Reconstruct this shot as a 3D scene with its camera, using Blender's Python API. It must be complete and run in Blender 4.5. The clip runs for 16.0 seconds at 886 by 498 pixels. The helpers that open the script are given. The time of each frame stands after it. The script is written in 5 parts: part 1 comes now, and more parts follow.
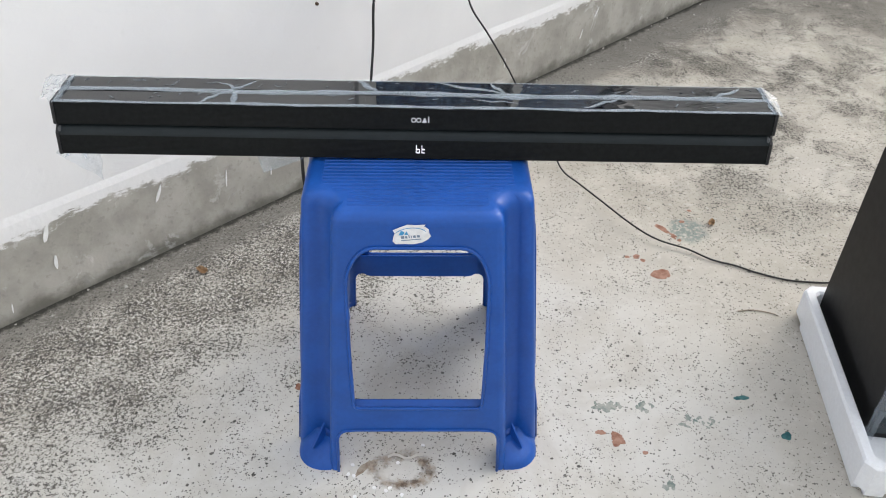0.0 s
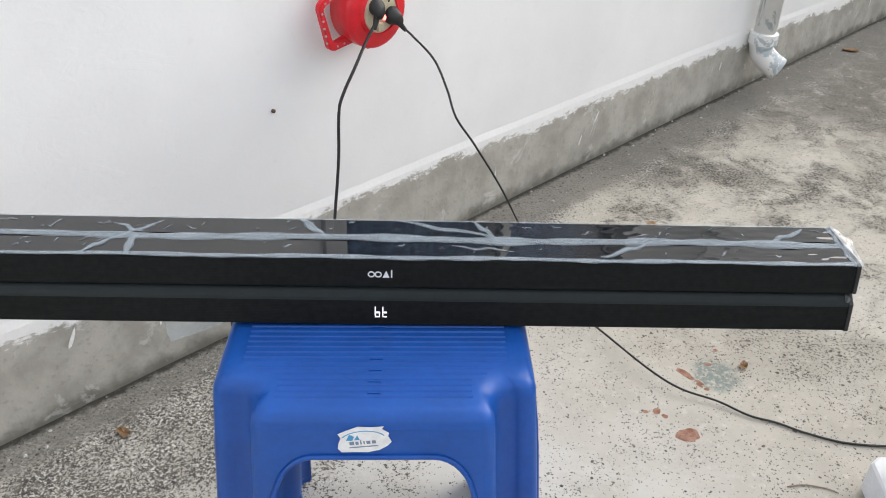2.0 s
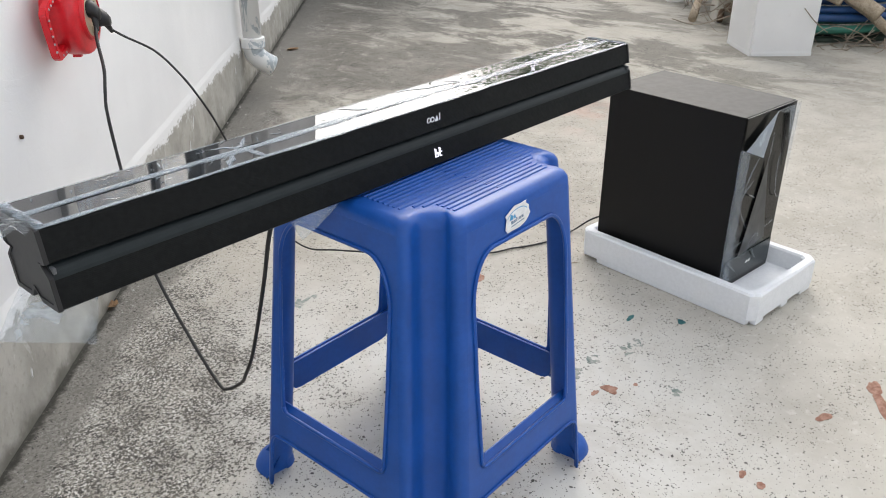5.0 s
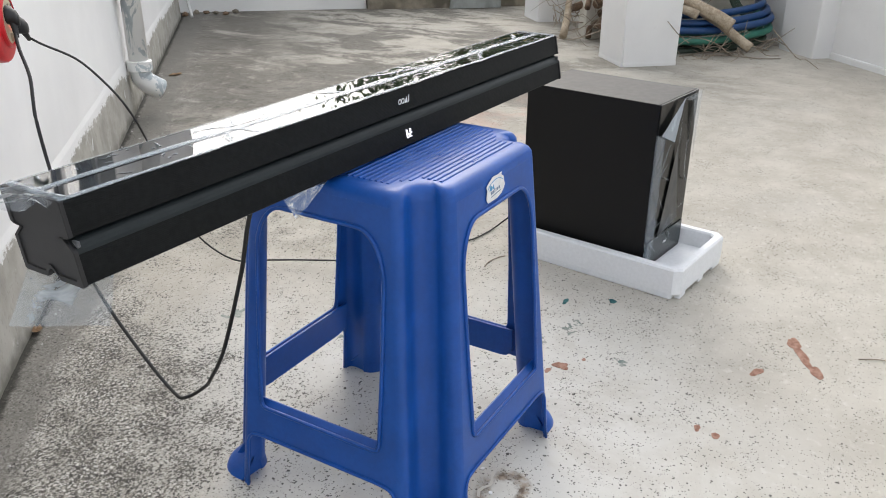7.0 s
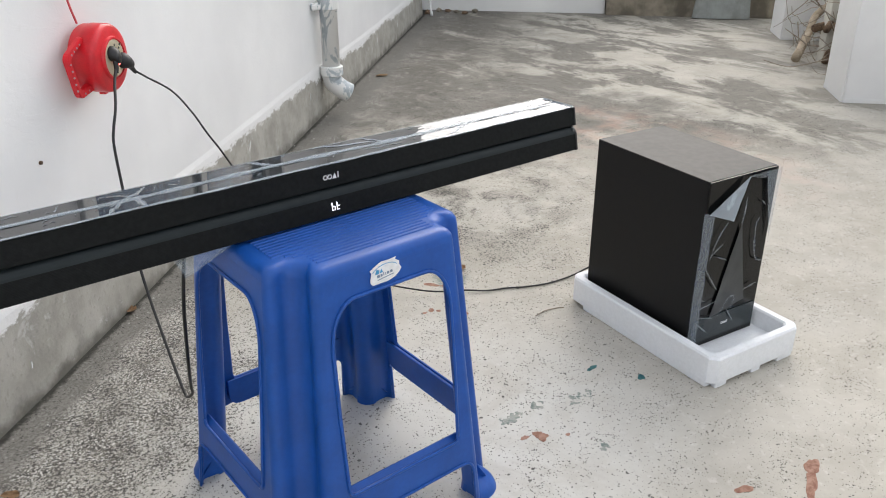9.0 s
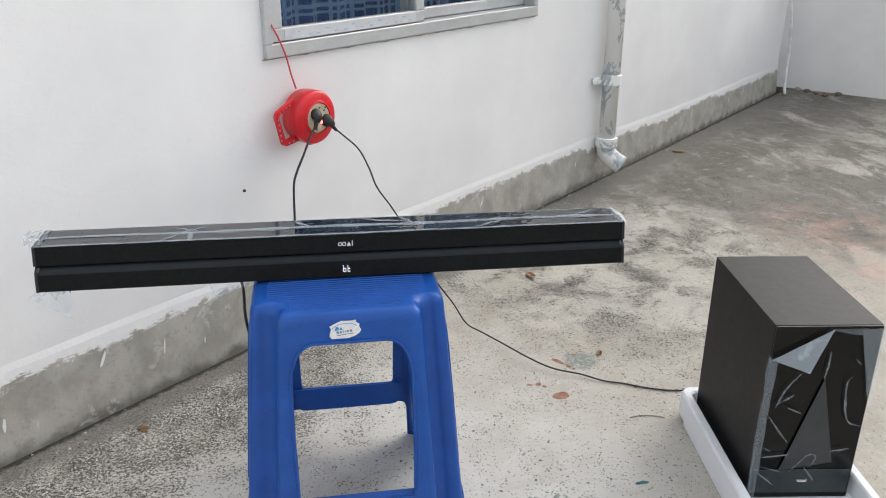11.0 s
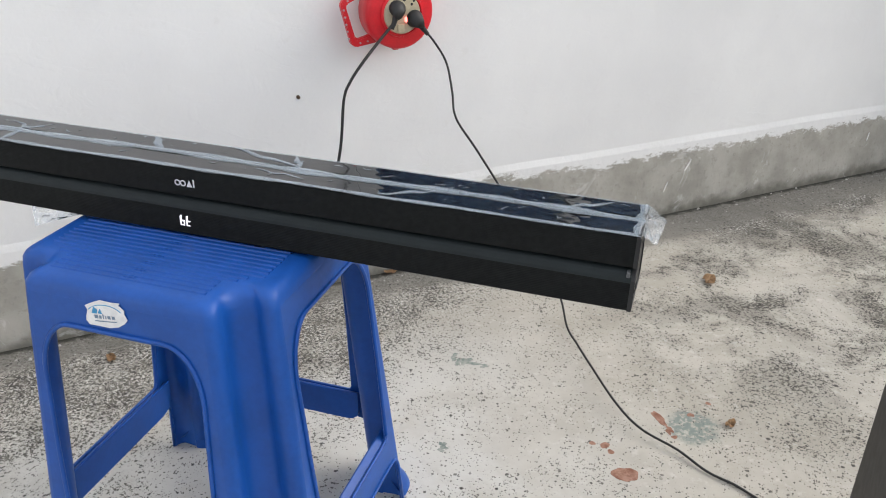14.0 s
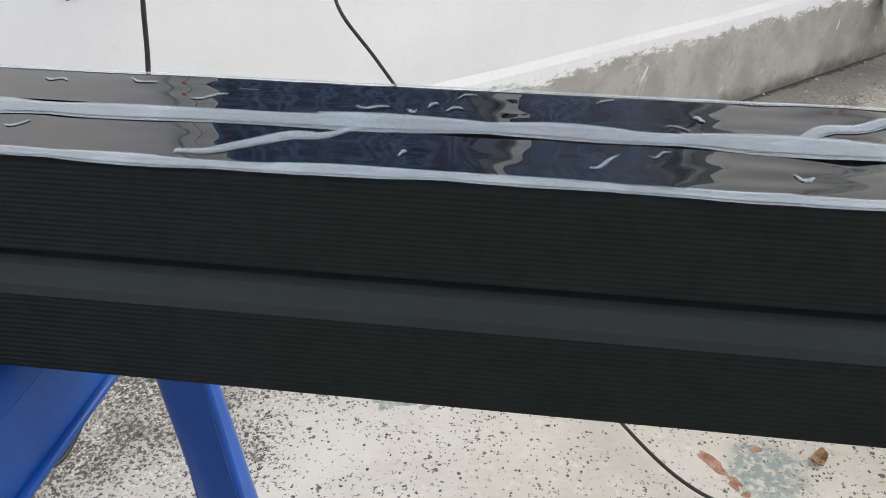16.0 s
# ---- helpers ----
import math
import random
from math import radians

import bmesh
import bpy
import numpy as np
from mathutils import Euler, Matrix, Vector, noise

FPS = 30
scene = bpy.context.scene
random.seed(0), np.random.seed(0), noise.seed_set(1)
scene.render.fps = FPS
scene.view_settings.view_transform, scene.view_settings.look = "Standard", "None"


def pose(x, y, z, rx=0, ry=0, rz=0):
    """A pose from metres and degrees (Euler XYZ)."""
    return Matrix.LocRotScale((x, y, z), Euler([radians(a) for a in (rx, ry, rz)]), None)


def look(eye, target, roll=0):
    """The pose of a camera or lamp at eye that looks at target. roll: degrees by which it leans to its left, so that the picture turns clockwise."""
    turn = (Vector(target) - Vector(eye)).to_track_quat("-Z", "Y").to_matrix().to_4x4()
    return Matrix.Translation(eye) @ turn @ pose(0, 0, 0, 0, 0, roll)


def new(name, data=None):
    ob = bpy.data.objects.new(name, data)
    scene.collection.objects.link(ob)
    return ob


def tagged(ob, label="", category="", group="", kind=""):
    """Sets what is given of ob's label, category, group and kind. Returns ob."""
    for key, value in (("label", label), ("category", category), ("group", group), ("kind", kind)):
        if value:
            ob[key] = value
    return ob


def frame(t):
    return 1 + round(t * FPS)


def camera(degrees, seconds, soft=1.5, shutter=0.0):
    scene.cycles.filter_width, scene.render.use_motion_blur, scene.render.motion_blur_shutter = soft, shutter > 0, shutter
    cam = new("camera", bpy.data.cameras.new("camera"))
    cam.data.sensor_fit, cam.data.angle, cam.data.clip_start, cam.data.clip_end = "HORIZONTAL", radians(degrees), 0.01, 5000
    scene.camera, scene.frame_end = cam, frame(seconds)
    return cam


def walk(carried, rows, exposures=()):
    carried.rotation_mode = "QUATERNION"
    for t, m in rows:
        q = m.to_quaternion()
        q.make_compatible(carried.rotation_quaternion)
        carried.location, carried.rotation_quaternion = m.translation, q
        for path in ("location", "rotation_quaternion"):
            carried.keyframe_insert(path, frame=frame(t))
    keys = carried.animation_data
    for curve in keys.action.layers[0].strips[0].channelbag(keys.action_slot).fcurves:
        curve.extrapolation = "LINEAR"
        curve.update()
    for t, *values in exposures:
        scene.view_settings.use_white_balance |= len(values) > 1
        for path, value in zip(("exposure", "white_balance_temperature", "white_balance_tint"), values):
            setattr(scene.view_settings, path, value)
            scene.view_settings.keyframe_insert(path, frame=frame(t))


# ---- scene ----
cam = camera(56.8, 16.0, 1.0)
PATH = [
    (0, (0.005, 0.216, 1.048), (0.051, 1.774, -0.204), 1.3),
    (0.5, (0.018, 0.284, 1.026), (0.075, 1.828, -0.244), 1.1),
    (1, (0.028, 0.382, 1.001), (0.078, 1.92, -0.275), 0.7),
    (1.5, (0.03, 0.461, 0.974), (0.056, 2.043, -0.249), 0.2),
    (2, (0.035, 0.498, 0.957), (0.097, 2.183, -0.118), 1.5),
    (2.5, (-0.014, 0.37, 0.964), (0.229, 2.092, -0.024), 1.9),
    (3, (-0.16, 0.274, 0.92), (0.323, 1.95, -0.058), 1.2),
    (3.5, (-0.352, 0.331, 0.903), (0.419, 1.911, -0.051), 0.2),
    (4, (-0.502, 0.399, 0.869), (0.553, 1.82, -0.062), 0.2),
    (6.3, (-0.844, 0.626, 0.756), (0.687, 1.608, -0.076), 0.2),
    (6.5, (-0.85, 0.622, 0.752), (0.701, 1.578, -0.072), 0.3),
    (7, (-0.828, 0.608, 0.756), (0.749, 1.529, -0.061), 0.5),
    (7.5, (-0.771, 0.603, 0.759), (0.788, 1.555, -0.055), 0.5),
    (8, (-0.67, 0.584, 0.761), (0.797, 1.655, -0.075), 0.4),
    (8.5, (-0.597, 0.46, 0.771), (0.731, 1.68, -0.094), 0.6),
    (9, (-0.523, 0.262, 0.888), (0.609, 1.672, 0.033), -0.1),
    (9.5, (-0.374, 0.096, 0.957), (0.545, 1.666, 0.127), -0.6),
    (10, (-0.291, -0.027, 0.993), (0.415, 1.68, 0.228), -0.7),
    (10.2, (-0.247, -0.066, 1.007), (0.378, 1.682, 0.265), -0.5),
    (12.3, (0.356, -0.082, 0.953), (0.14, 1.746, 0.171), -0.9),
    (12.5, (0.415, -0.069, 0.945), (0.137, 1.75, 0.163), -1.1),
    (13, (0.511, 0.035, 0.948), (0.115, 1.82, 0.135), -0.5),
    (13.5, (0.556, 0.276, 0.928), (0.067, 2.012, 0.063), 0.2),
    (14, (0.497, 0.479, 0.842), (-0.046, 2.175, -0.067), 0.6),
    (14.5, (0.447, 0.658, 0.76), (-0.096, 2.331, -0.193), -0.2),
    (15, (0.44, 0.826, 0.666), (-0.037, 2.504, -0.313), -0.6),
    (15.5, (0.405, 0.908, 0.635), (0.043, 2.597, -0.375), -0.6),
    (16, (0.319, 0.953, 0.625), (0.088, 2.65, -0.407), -0.4),
]
EXPOSURE = [(0, 1.57), (4.2, 1.54), (8, 1.50), (9.5, 1.47), (12.3, 1.36), (14, 1.46), (15, 1.58), (16, 1.64)]
walk(cam, [(t, look(eye, target, roll)) for t, eye, target, roll in PATH], EXPOSURE)

# ---- light: overcast sky ----
world = bpy.data.worlds.new("overcast_sky")
scene.world = world
world.use_nodes = True
wn, wl = world.node_tree.nodes, world.node_tree.links
sky = wn.new("ShaderNodeTexSky")
sky.sky_type, sky.sun_disc = "NISHITA", False
sky.sun_elevation, sky.sun_rotation = radians(36), radians(56)
sky.air_density, sky.dust_density = 1.0, 4.0
soft_sky = wn.new("ShaderNodeHueSaturation")
soft_sky.inputs["Saturation"].default_value = 0.42
wl.new(sky.outputs[0], soft_sky.inputs["Color"])
cloud_cover = wn.new("ShaderNodeMix")
cloud_cover.data_type = "RGBA"
cloud_cover.inputs[0].default_value = 0.55
cloud_cover.inputs[7].default_value = (3.0, 3.03, 3.12, 1)
wl.new(soft_sky.outputs[0], cloud_cover.inputs[6])
wl.new(cloud_cover.outputs[2], wn["Background"].inputs["Color"])
wn["Background"].inputs["Strength"].default_value = 0.15

sun = new("sun", bpy.data.lights.new("sun", "SUN"))
sun.data.energy, sun.data.angle, sun.data.color = 0.10, radians(80), (1.0, 0.985, 0.96)
sun.matrix_world = look((3.6, 2.4, 3.15), (0, 0, 0))

# ---- the wall's own axes: s along it, d out from it ----
WU, WN, W0 = Vector((0.7334, 0.680, 0)), Vector((0.680, -0.7334, 0)), Vector((0, 2.002, 0))
TURN = math.atan2(0.680, 0.7334)


def wp(s, d, z):
    return W0 + WU * s + WN * d + Vector((0, 0, z))


WALLM = Matrix.Translation(W0) @ Matrix.Rotation(TURN, 4, "Z") @ Matrix.Diagonal((1, -1, 1, 1))
# here x is s and minus y is d
WALLP = Matrix.Translation(W0) @ Matrix.Rotation(TURN, 4, "Z")


# ---- material helpers ----
class Nodes:
    def __init__(self, name):
        self.m = bpy.data.materials.new(name)
        self.m.use_nodes = True
        self.t = self.m.node_tree
        self.n, self.l = self.t.nodes, self.t.links
        self.p = self.n["Principled BSDF"]
        self.co = self.n.new("ShaderNodeTexCoord").outputs["Object"]

    def put(self, socket, value):
        if isinstance(value, bpy.types.NodeSocket):
            self.l.new(value, socket)
        elif isinstance(value, (tuple, list)) and len(value) == 3 and socket.type == "RGBA":
            socket.default_value = (*value, 1)
        else:
            socket.default_value = value

    def noise(self, scale, detail=4.0, rough=0.55, dist=0.0, co=None):
        x = self.n.new("ShaderNodeTexNoise")
        self.put(x.inputs["Vector"], co or self.co)
        x.inputs["Scale"].default_value, x.inputs["Detail"].default_value = scale, detail
        x.inputs["Roughness"].default_value, x.inputs["Distortion"].default_value = rough, dist
        return x.outputs["Fac"]

    def voronoi(self, scale, feature="F1", out="Distance", co=None):
        x = self.n.new("ShaderNodeTexVoronoi")
        x.feature = feature
        self.put(x.inputs["Vector"], co or self.co)
        x.inputs["Scale"].default_value = scale
        return x.outputs[out]

    def math(self, op, a, b=0.0, c=0.0):
        x = self.n.new("ShaderNodeMath")
        x.operation = op
        for k, v in zip(range(3), (a, b, c)):
            self.put(x.inputs[k], v)
        return x.outputs[0]

    def step(self, v, lo, hi, a=0.0, b=1.0):
        x = self.n.new("ShaderNodeMapRange")
        x.interpolation_type = "SMOOTHSTEP"
        self.put(x.inputs[0], v)
        for k, w in zip((1, 2, 3, 4), (lo, hi, a, b)):
            self.put(x.inputs[k], w)
        return x.outputs[0]

    def mix(self, f, a, b):
        x = self.n.new("ShaderNodeMix")
        x.data_type = "RGBA"
        self.put(x.inputs[0], f)
        self.put(x.inputs[6], a)
        self.put(x.inputs[7], b)
        return x.outputs[2]

    def scaled(self, sx, sy, sz, rz=0.0, ry=0.0):
        x = self.n.new("ShaderNodeMapping")
        self.l.new(self.co, x.inputs["Vector"])
        x.inputs["Scale"].default_value = (sx, sy, sz)
        x.inputs["Rotation"].default_value = (0, ry, rz)
        return x.outputs[0]

    def warp(self, scale, amount):
        """Coordinates shaken by noise, for ragged shapes."""
        x = self.n.new("ShaderNodeTexNoise")
        self.l.new(self.co, x.inputs["Vector"])
        x.inputs["Scale"].default_value, x.inputs["Detail"].default_value = scale, 2.0
        y = self.n.new("ShaderNodeVectorMath")
        y.operation = "MULTIPLY_ADD"
        self.l.new(x.outputs["Color"], y.inputs[0])
        y.inputs[1].default_value = (amount, amount, amount)
        self.l.new(self.co, y.inputs[2])
        return y.outputs[0]

    def axis(self, k, co=None):
        x = self.n.new("ShaderNodeSeparateXYZ")
        self.l.new(co or self.co, x.inputs[0])
        return x.outputs[k]

    def bump(self, h, strength=0.3, dist=0.002, base=None):
        x = self.n.new("ShaderNodeBump")
        x.inputs["Strength"].default_value, x.inputs["Distance"].default_value = strength, dist
        self.put(x.inputs["Height"], h)
        if base:
            self.l.new(base, x.inputs["Normal"])
        return x.outputs[0]

    def done(self, color, rough=0.6, normal=None, metal=0.0, spec=None, **more):
        self.put(self.p.inputs["Base Color"], color)
        self.put(self.p.inputs["Roughness"], rough)
        self.put(self.p.inputs["Metallic"], metal)
        if spec is not None:
            self.put(self.p.inputs["Specular IOR Level"], spec)
        if normal:
            self.l.new(normal, self.p.inputs["Normal"])
        for k, v in more.items():
            self.put(self.p.inputs[k], v)
        return self.m


def plain(name, color, rough, var=0.12, scale=25.0, bump=0.1, metal=0.0, spec=None):
    """A painted or moulded surface with slight unevenness at two scales."""
    k = Nodes(name)
    a, b = k.noise(scale), k.noise(scale * 9, 2)
    dark = tuple(c * (1 - var) for c in color)
    lite = tuple(min(1, c * (1 + var)) for c in color)
    f = k.math("ADD", k.math("MULTIPLY", a, 0.7), k.math("MULTIPLY", b, 0.3))
    return k.done(k.mix(k.step(f, 0.35, 0.65), dark, lite), k.step(a, 0.3, 0.7, rough * 0.96, min(1, rough * 1.04)),
                  k.bump(b, bump, 0.001) if bump else None, metal, spec)


def floor_material():
    k = Nodes("worn_concrete")
    x, y = k.axis(0), k.axis(1)
    d = k.math("SUBTRACT", k.math("MULTIPLY", x, 0.680), k.math("MULTIPLY", k.math("SUBTRACT", y, 2.002), 0.7334))
    s = k.math("ADD", k.math("MULTIPLY", x, 0.7334), k.math("MULTIPLY", k.math("SUBTRACT", y, 2.002), 0.680))
    big, mid, fine = k.noise(1.7, 5, 0.6), k.noise(7, 6, 0.65), k.noise(55, 5, 0.62)
    grit = k.noise(330, 2, 0.5)
    bent = k.warp(120, 0.006)
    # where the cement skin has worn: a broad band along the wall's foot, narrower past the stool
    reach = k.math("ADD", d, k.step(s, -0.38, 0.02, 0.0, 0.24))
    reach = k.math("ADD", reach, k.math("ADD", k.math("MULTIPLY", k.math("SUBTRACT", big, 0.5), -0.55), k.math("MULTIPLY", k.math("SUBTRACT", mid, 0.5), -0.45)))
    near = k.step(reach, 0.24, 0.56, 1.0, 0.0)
    # weathered patches that run out from the wall towards the far end
    blot = k.noise(2.1, 10, 0.72, 0.35, k.scaled(1.7, 0.85, 1.0, -TURN))
    spots = k.noise(4.6, 9, 0.72, 0.4)
    far = k.math("MULTIPLY", k.math("MULTIPLY", k.step(s, 0.9, 1.55), k.step(d, 2.9, 1.3, 0.12, 1.0)), k.step(blot, 0.455, 0.545))
    middle = k.math("MULTIPLY", k.math("MULTIPLY", k.step(s, 0.05, 0.45), k.step(d, 1.25, 0.55, 0.0, 1.0)), k.step(spots, 0.43, 0.565))
    ps, pd = k.math("DIVIDE", k.math("SUBTRACT", s, 1.65), 0.36), k.math("DIVIDE", k.math("SUBTRACT", d, 0.75), 0.75)
    pool = k.math("ADD", k.math("ADD", k.math("MULTIPLY", ps, ps), k.math("MULTIPLY", pd, pd)), k.math("MULTIPLY", k.math("SUBTRACT", k.noise(6, 9, 0.74), 0.5), 4.2))
    far = k.math("MAXIMUM", far, k.step(pool, 1.4, 0.2, 0.0, 0.95))
    # smooth darker grey along the wall past the stool
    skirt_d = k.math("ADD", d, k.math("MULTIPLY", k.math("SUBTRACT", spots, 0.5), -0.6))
    dark_side = k.math("MULTIPLY", k.step(s, 0.45, 0.70), k.step(skirt_d, 0.34, 0.12))
    corner = k.math("MAXIMUM", dark_side, k.math("MULTIPLY", k.math("MULTIPLY", k.step(s, 1.15, 1.6), k.step(d, 0.95, 0.35)), k.step(blot, 0.33, 0.50)))
    dens = k.math("MAXIMUM", near, k.math("MAXIMUM", k.math("MULTIPLY", far, 0.62), k.math("MULTIPLY", middle, 0.80)))
    lite = k.mix(k.step(mid, 0.3, 0.7), (0.385, 0.358, 0.305), (0.485, 0.458, 0.400))
    lite = k.mix(k.math("MULTIPLY", k.step(big, 0.50, 0.68), 0.35), lite, (0.40, 0.385, 0.35))
    lite = k.mix(k.math("MULTIPLY", k.step(fine, 0.54, 0.70), 0.5), lite, (0.60, 0.58, 0.54))
    # thin limewash trodden over the floor on the stool's side
    lime = k.math("MULTIPLY", k.math("MULTIPLY", k.step(s, 0.15, -0.35), k.math("MULTIPLY", k.step(d, 0.15, 0.45, 0.35, 1.0), k.step(d, 1.30, 0.85, 0.15, 1.0))), k.step(k.noise(5, 7, 0.7, 0.5), 0.36, 0.58, 0.45, 0.95))
    lite = k.mix(lime, lite, (0.60, 0.592, 0.555))
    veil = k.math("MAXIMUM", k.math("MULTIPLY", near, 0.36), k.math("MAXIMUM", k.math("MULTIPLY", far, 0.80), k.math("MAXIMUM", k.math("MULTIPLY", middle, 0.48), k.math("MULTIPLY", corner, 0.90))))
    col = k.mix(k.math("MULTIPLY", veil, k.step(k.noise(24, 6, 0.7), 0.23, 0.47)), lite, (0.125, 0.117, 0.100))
    # broken flecks in clumps, thicker where the skin has worn
    cloud = k.math("MULTIPLY", k.math("SUBTRACT", k.noise(13, 6, 0.74), 0.5), 0.50)
    thin = k.math("ADD", k.math("SUBTRACT", 0.635, k.math("MULTIPLY", dens, 0.158)), k.math("SUBTRACT", k.step(s, 0.8, 2.0, 0.0, 0.050), cloud))
    grain = k.math("ADD", k.math("MULTIPLY", k.noise(170, 4, 0.60, 0.25), 0.62), k.math("MULTIPLY", k.noise(390, 3, 0.6), 0.38))
    grain = k.math("ADD", k.math("MULTIPLY", k.math("SUBTRACT", grain, 0.5), 1.25), 0.5)
    fleck = k.step(k.math("SUBTRACT", grain, thin), -0.002, 0.010)
    tone = k.mix(k.step(k.noise(75, 3), 0.38, 0.62), (0.030, 0.028, 0.025), (0.115, 0.106, 0.090))
    col = k.mix(k.math("MULTIPLY", fleck, 0.90), col, tone)
    # pale skin left in crumbs over the worn band
    crumb = k.math("MULTIPLY", k.step(k.noise(200, 5, 0.70, 0.3), 0.53, 0.57), k.math("MULTIPLY", near, k.step(k.noise(15, 5, 0.66), 0.38, 0.60, 0.25, 0.92)))
    col = k.mix(crumb, col, (0.66, 0.645, 0.605))
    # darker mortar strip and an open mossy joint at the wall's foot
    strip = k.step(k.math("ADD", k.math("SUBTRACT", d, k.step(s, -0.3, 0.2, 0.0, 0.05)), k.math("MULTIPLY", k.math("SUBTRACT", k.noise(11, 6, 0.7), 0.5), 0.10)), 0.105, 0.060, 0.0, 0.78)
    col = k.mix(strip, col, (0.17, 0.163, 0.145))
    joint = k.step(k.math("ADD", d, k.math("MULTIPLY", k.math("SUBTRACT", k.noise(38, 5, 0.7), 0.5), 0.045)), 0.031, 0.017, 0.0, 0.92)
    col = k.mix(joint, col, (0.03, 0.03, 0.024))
    # stones laid bare here and there
    fade = k.math("ADD", k.math("MULTIPLY", dens, -0.10), k.math("MULTIPLY", k.math("SUBTRACT", k.noise(9, 6, 0.7), 0.5), -0.5))

    def chips(scale, share, radius, co):
        cell, pick = k.voronoi(scale, co=co), k.axis(0, k.voronoi(scale, out="Color", co=co))
        size = k.math("MULTIPLY", radius, k.step(k.axis(1, k.voronoi(scale, out="Color", co=co)), 0.0, 1.0, 0.45, 1.2))
        inside = k.step(k.math("SUBTRACT", cell, size), -0.05, 0.05, 1.0, 0.0)
        thr = k.math("ADD", k.math("ADD", 1.0 - share, k.step(d, 0.85, 1.35, 0.0, 0.09)), fade)
        return k.math("MULTIPLY", inside, k.step(k.math("SUBTRACT", pick, thr), 0.0, 0.06))
    small, large = chips(290, 0.17, 0.42, bent), chips(125, 0.085, 0.33, bent)
    chip = k.math("MAXIMUM", k.math("MAXIMUM", small, large), k.math("MULTIPLY", fleck, 0.6))
    stone = k.mix(k.step(k.noise(160, 2), 0.38, 0.62), (0.026, 0.025, 0.023), (0.12, 0.112, 0.10))
    col = k.mix(k.math("MULTIPLY", k.math("MAXIMUM", small, large), 0.92), col, stone)
    # old teal paint soaked in
    tx, ty = k.math("SUBTRACT", x, 0.563), k.math("SUBTRACT", y, 1.585)
    tr = k.math("ADD", k.math("MULTIPLY", tx, tx), k.math("MULTIPLY", ty, ty))
    soak = k.math("MULTIPLY", k.step(k.math("ADD", tr, k.math("MULTIPLY", k.math("SUBTRACT", k.noise(40, 5, 0.7), 0.5), 0.004)), 0.0026, 0.0004), k.step(k.noise(120, 5, 0.6), 0.36, 0.54))
    col = k.mix(k.math("MULTIPLY", soak, 0.85), col, (0.17, 0.215, 0.20))
    # brown ring left by something damp
    gx, gy = k.math("SUBTRACT", x, -0.026), k.math("MULTIPLY", k.math("SUBTRACT", y, 0.982), 1.45)
    gr = k.math("SQRT", k.math("ADD", k.math("MULTIPLY", gx, gx), k.math("MULTIPLY", gy, gy)))
    edge = k.math("ADD", k.math("ABSOLUTE", k.math("SUBTRACT", gr, 0.040)), k.math("MULTIPLY", k.math("SUBTRACT", k.noise(42, 6, 0.7), 0.5), 0.055))
    damp = k.math("MULTIPLY", k.step(edge, 0.018, 0.001), k.step(k.noise(30, 4, 0.6), 0.30, 0.55, 0.25, 0.95))
    col = k.mix(damp, col, k.mix(k.step(k.noise(70, 4), 0.4, 0.6), (0.115, 0.080, 0.055), (0.30, 0.235, 0.175)))
    # pale red dust
    rx = k.math("SUBTRACT", x, 1.733)
    ry = k.math("SUBTRACT", y, 1.972)
    rr = k.math("ADD", k.math("MULTIPLY", rx, rx), k.math("MULTIPLY", k.math("MULTIPLY", ry, ry), 0.25))
    red = k.math("MULTIPLY", k.step(rr, 0.01, 0.16, 1.0, 0.0), k.step(mid, 0.42, 0.62))
    col = k.mix(k.math("MULTIPLY", red, 0.42), col, (0.45, 0.27, 0.21))
    h = k.math("SUBTRACT", k.math("MULTIPLY", fine, 0.5), chip)
    nb = k.bump(h, 0.55, 0.0016)
    return k.done(col, k.step(fine, 0.3, 0.7, 0.72, 0.95), k.bump(grit, 0.15, 0.0008, nb), 0.0, 0.3)


def wall_material():
    k = Nodes("whitewash")
    a, b, c = k.noise(2.2, 4), k.noise(28, 6, 0.65), k.noise(140, 3)
    col = k.mix(k.step(a, 0.35, 0.7), (0.745, 0.745, 0.74), (0.82, 0.82, 0.81))
    col = k.mix(k.math("MULTIPLY", k.step(b, 0.60, 0.74), 0.25), col, (0.66, 0.65, 0.62))
    ridge = k.noise(9, 5, 0.6, 1.5, k.scaled(1, 1, 2.2))
    h = k.math("ADD", k.math("MULTIPLY", k.step(ridge, 0.52, 0.60), 0.14), k.math("ADD", k.math("MULTIPLY", b, 0.5), k.math("MULTIPLY", c, 0.25)))
    return k.done(col, 0.8, k.bump(h, 0.26, 0.003), 0.0, 0.25)


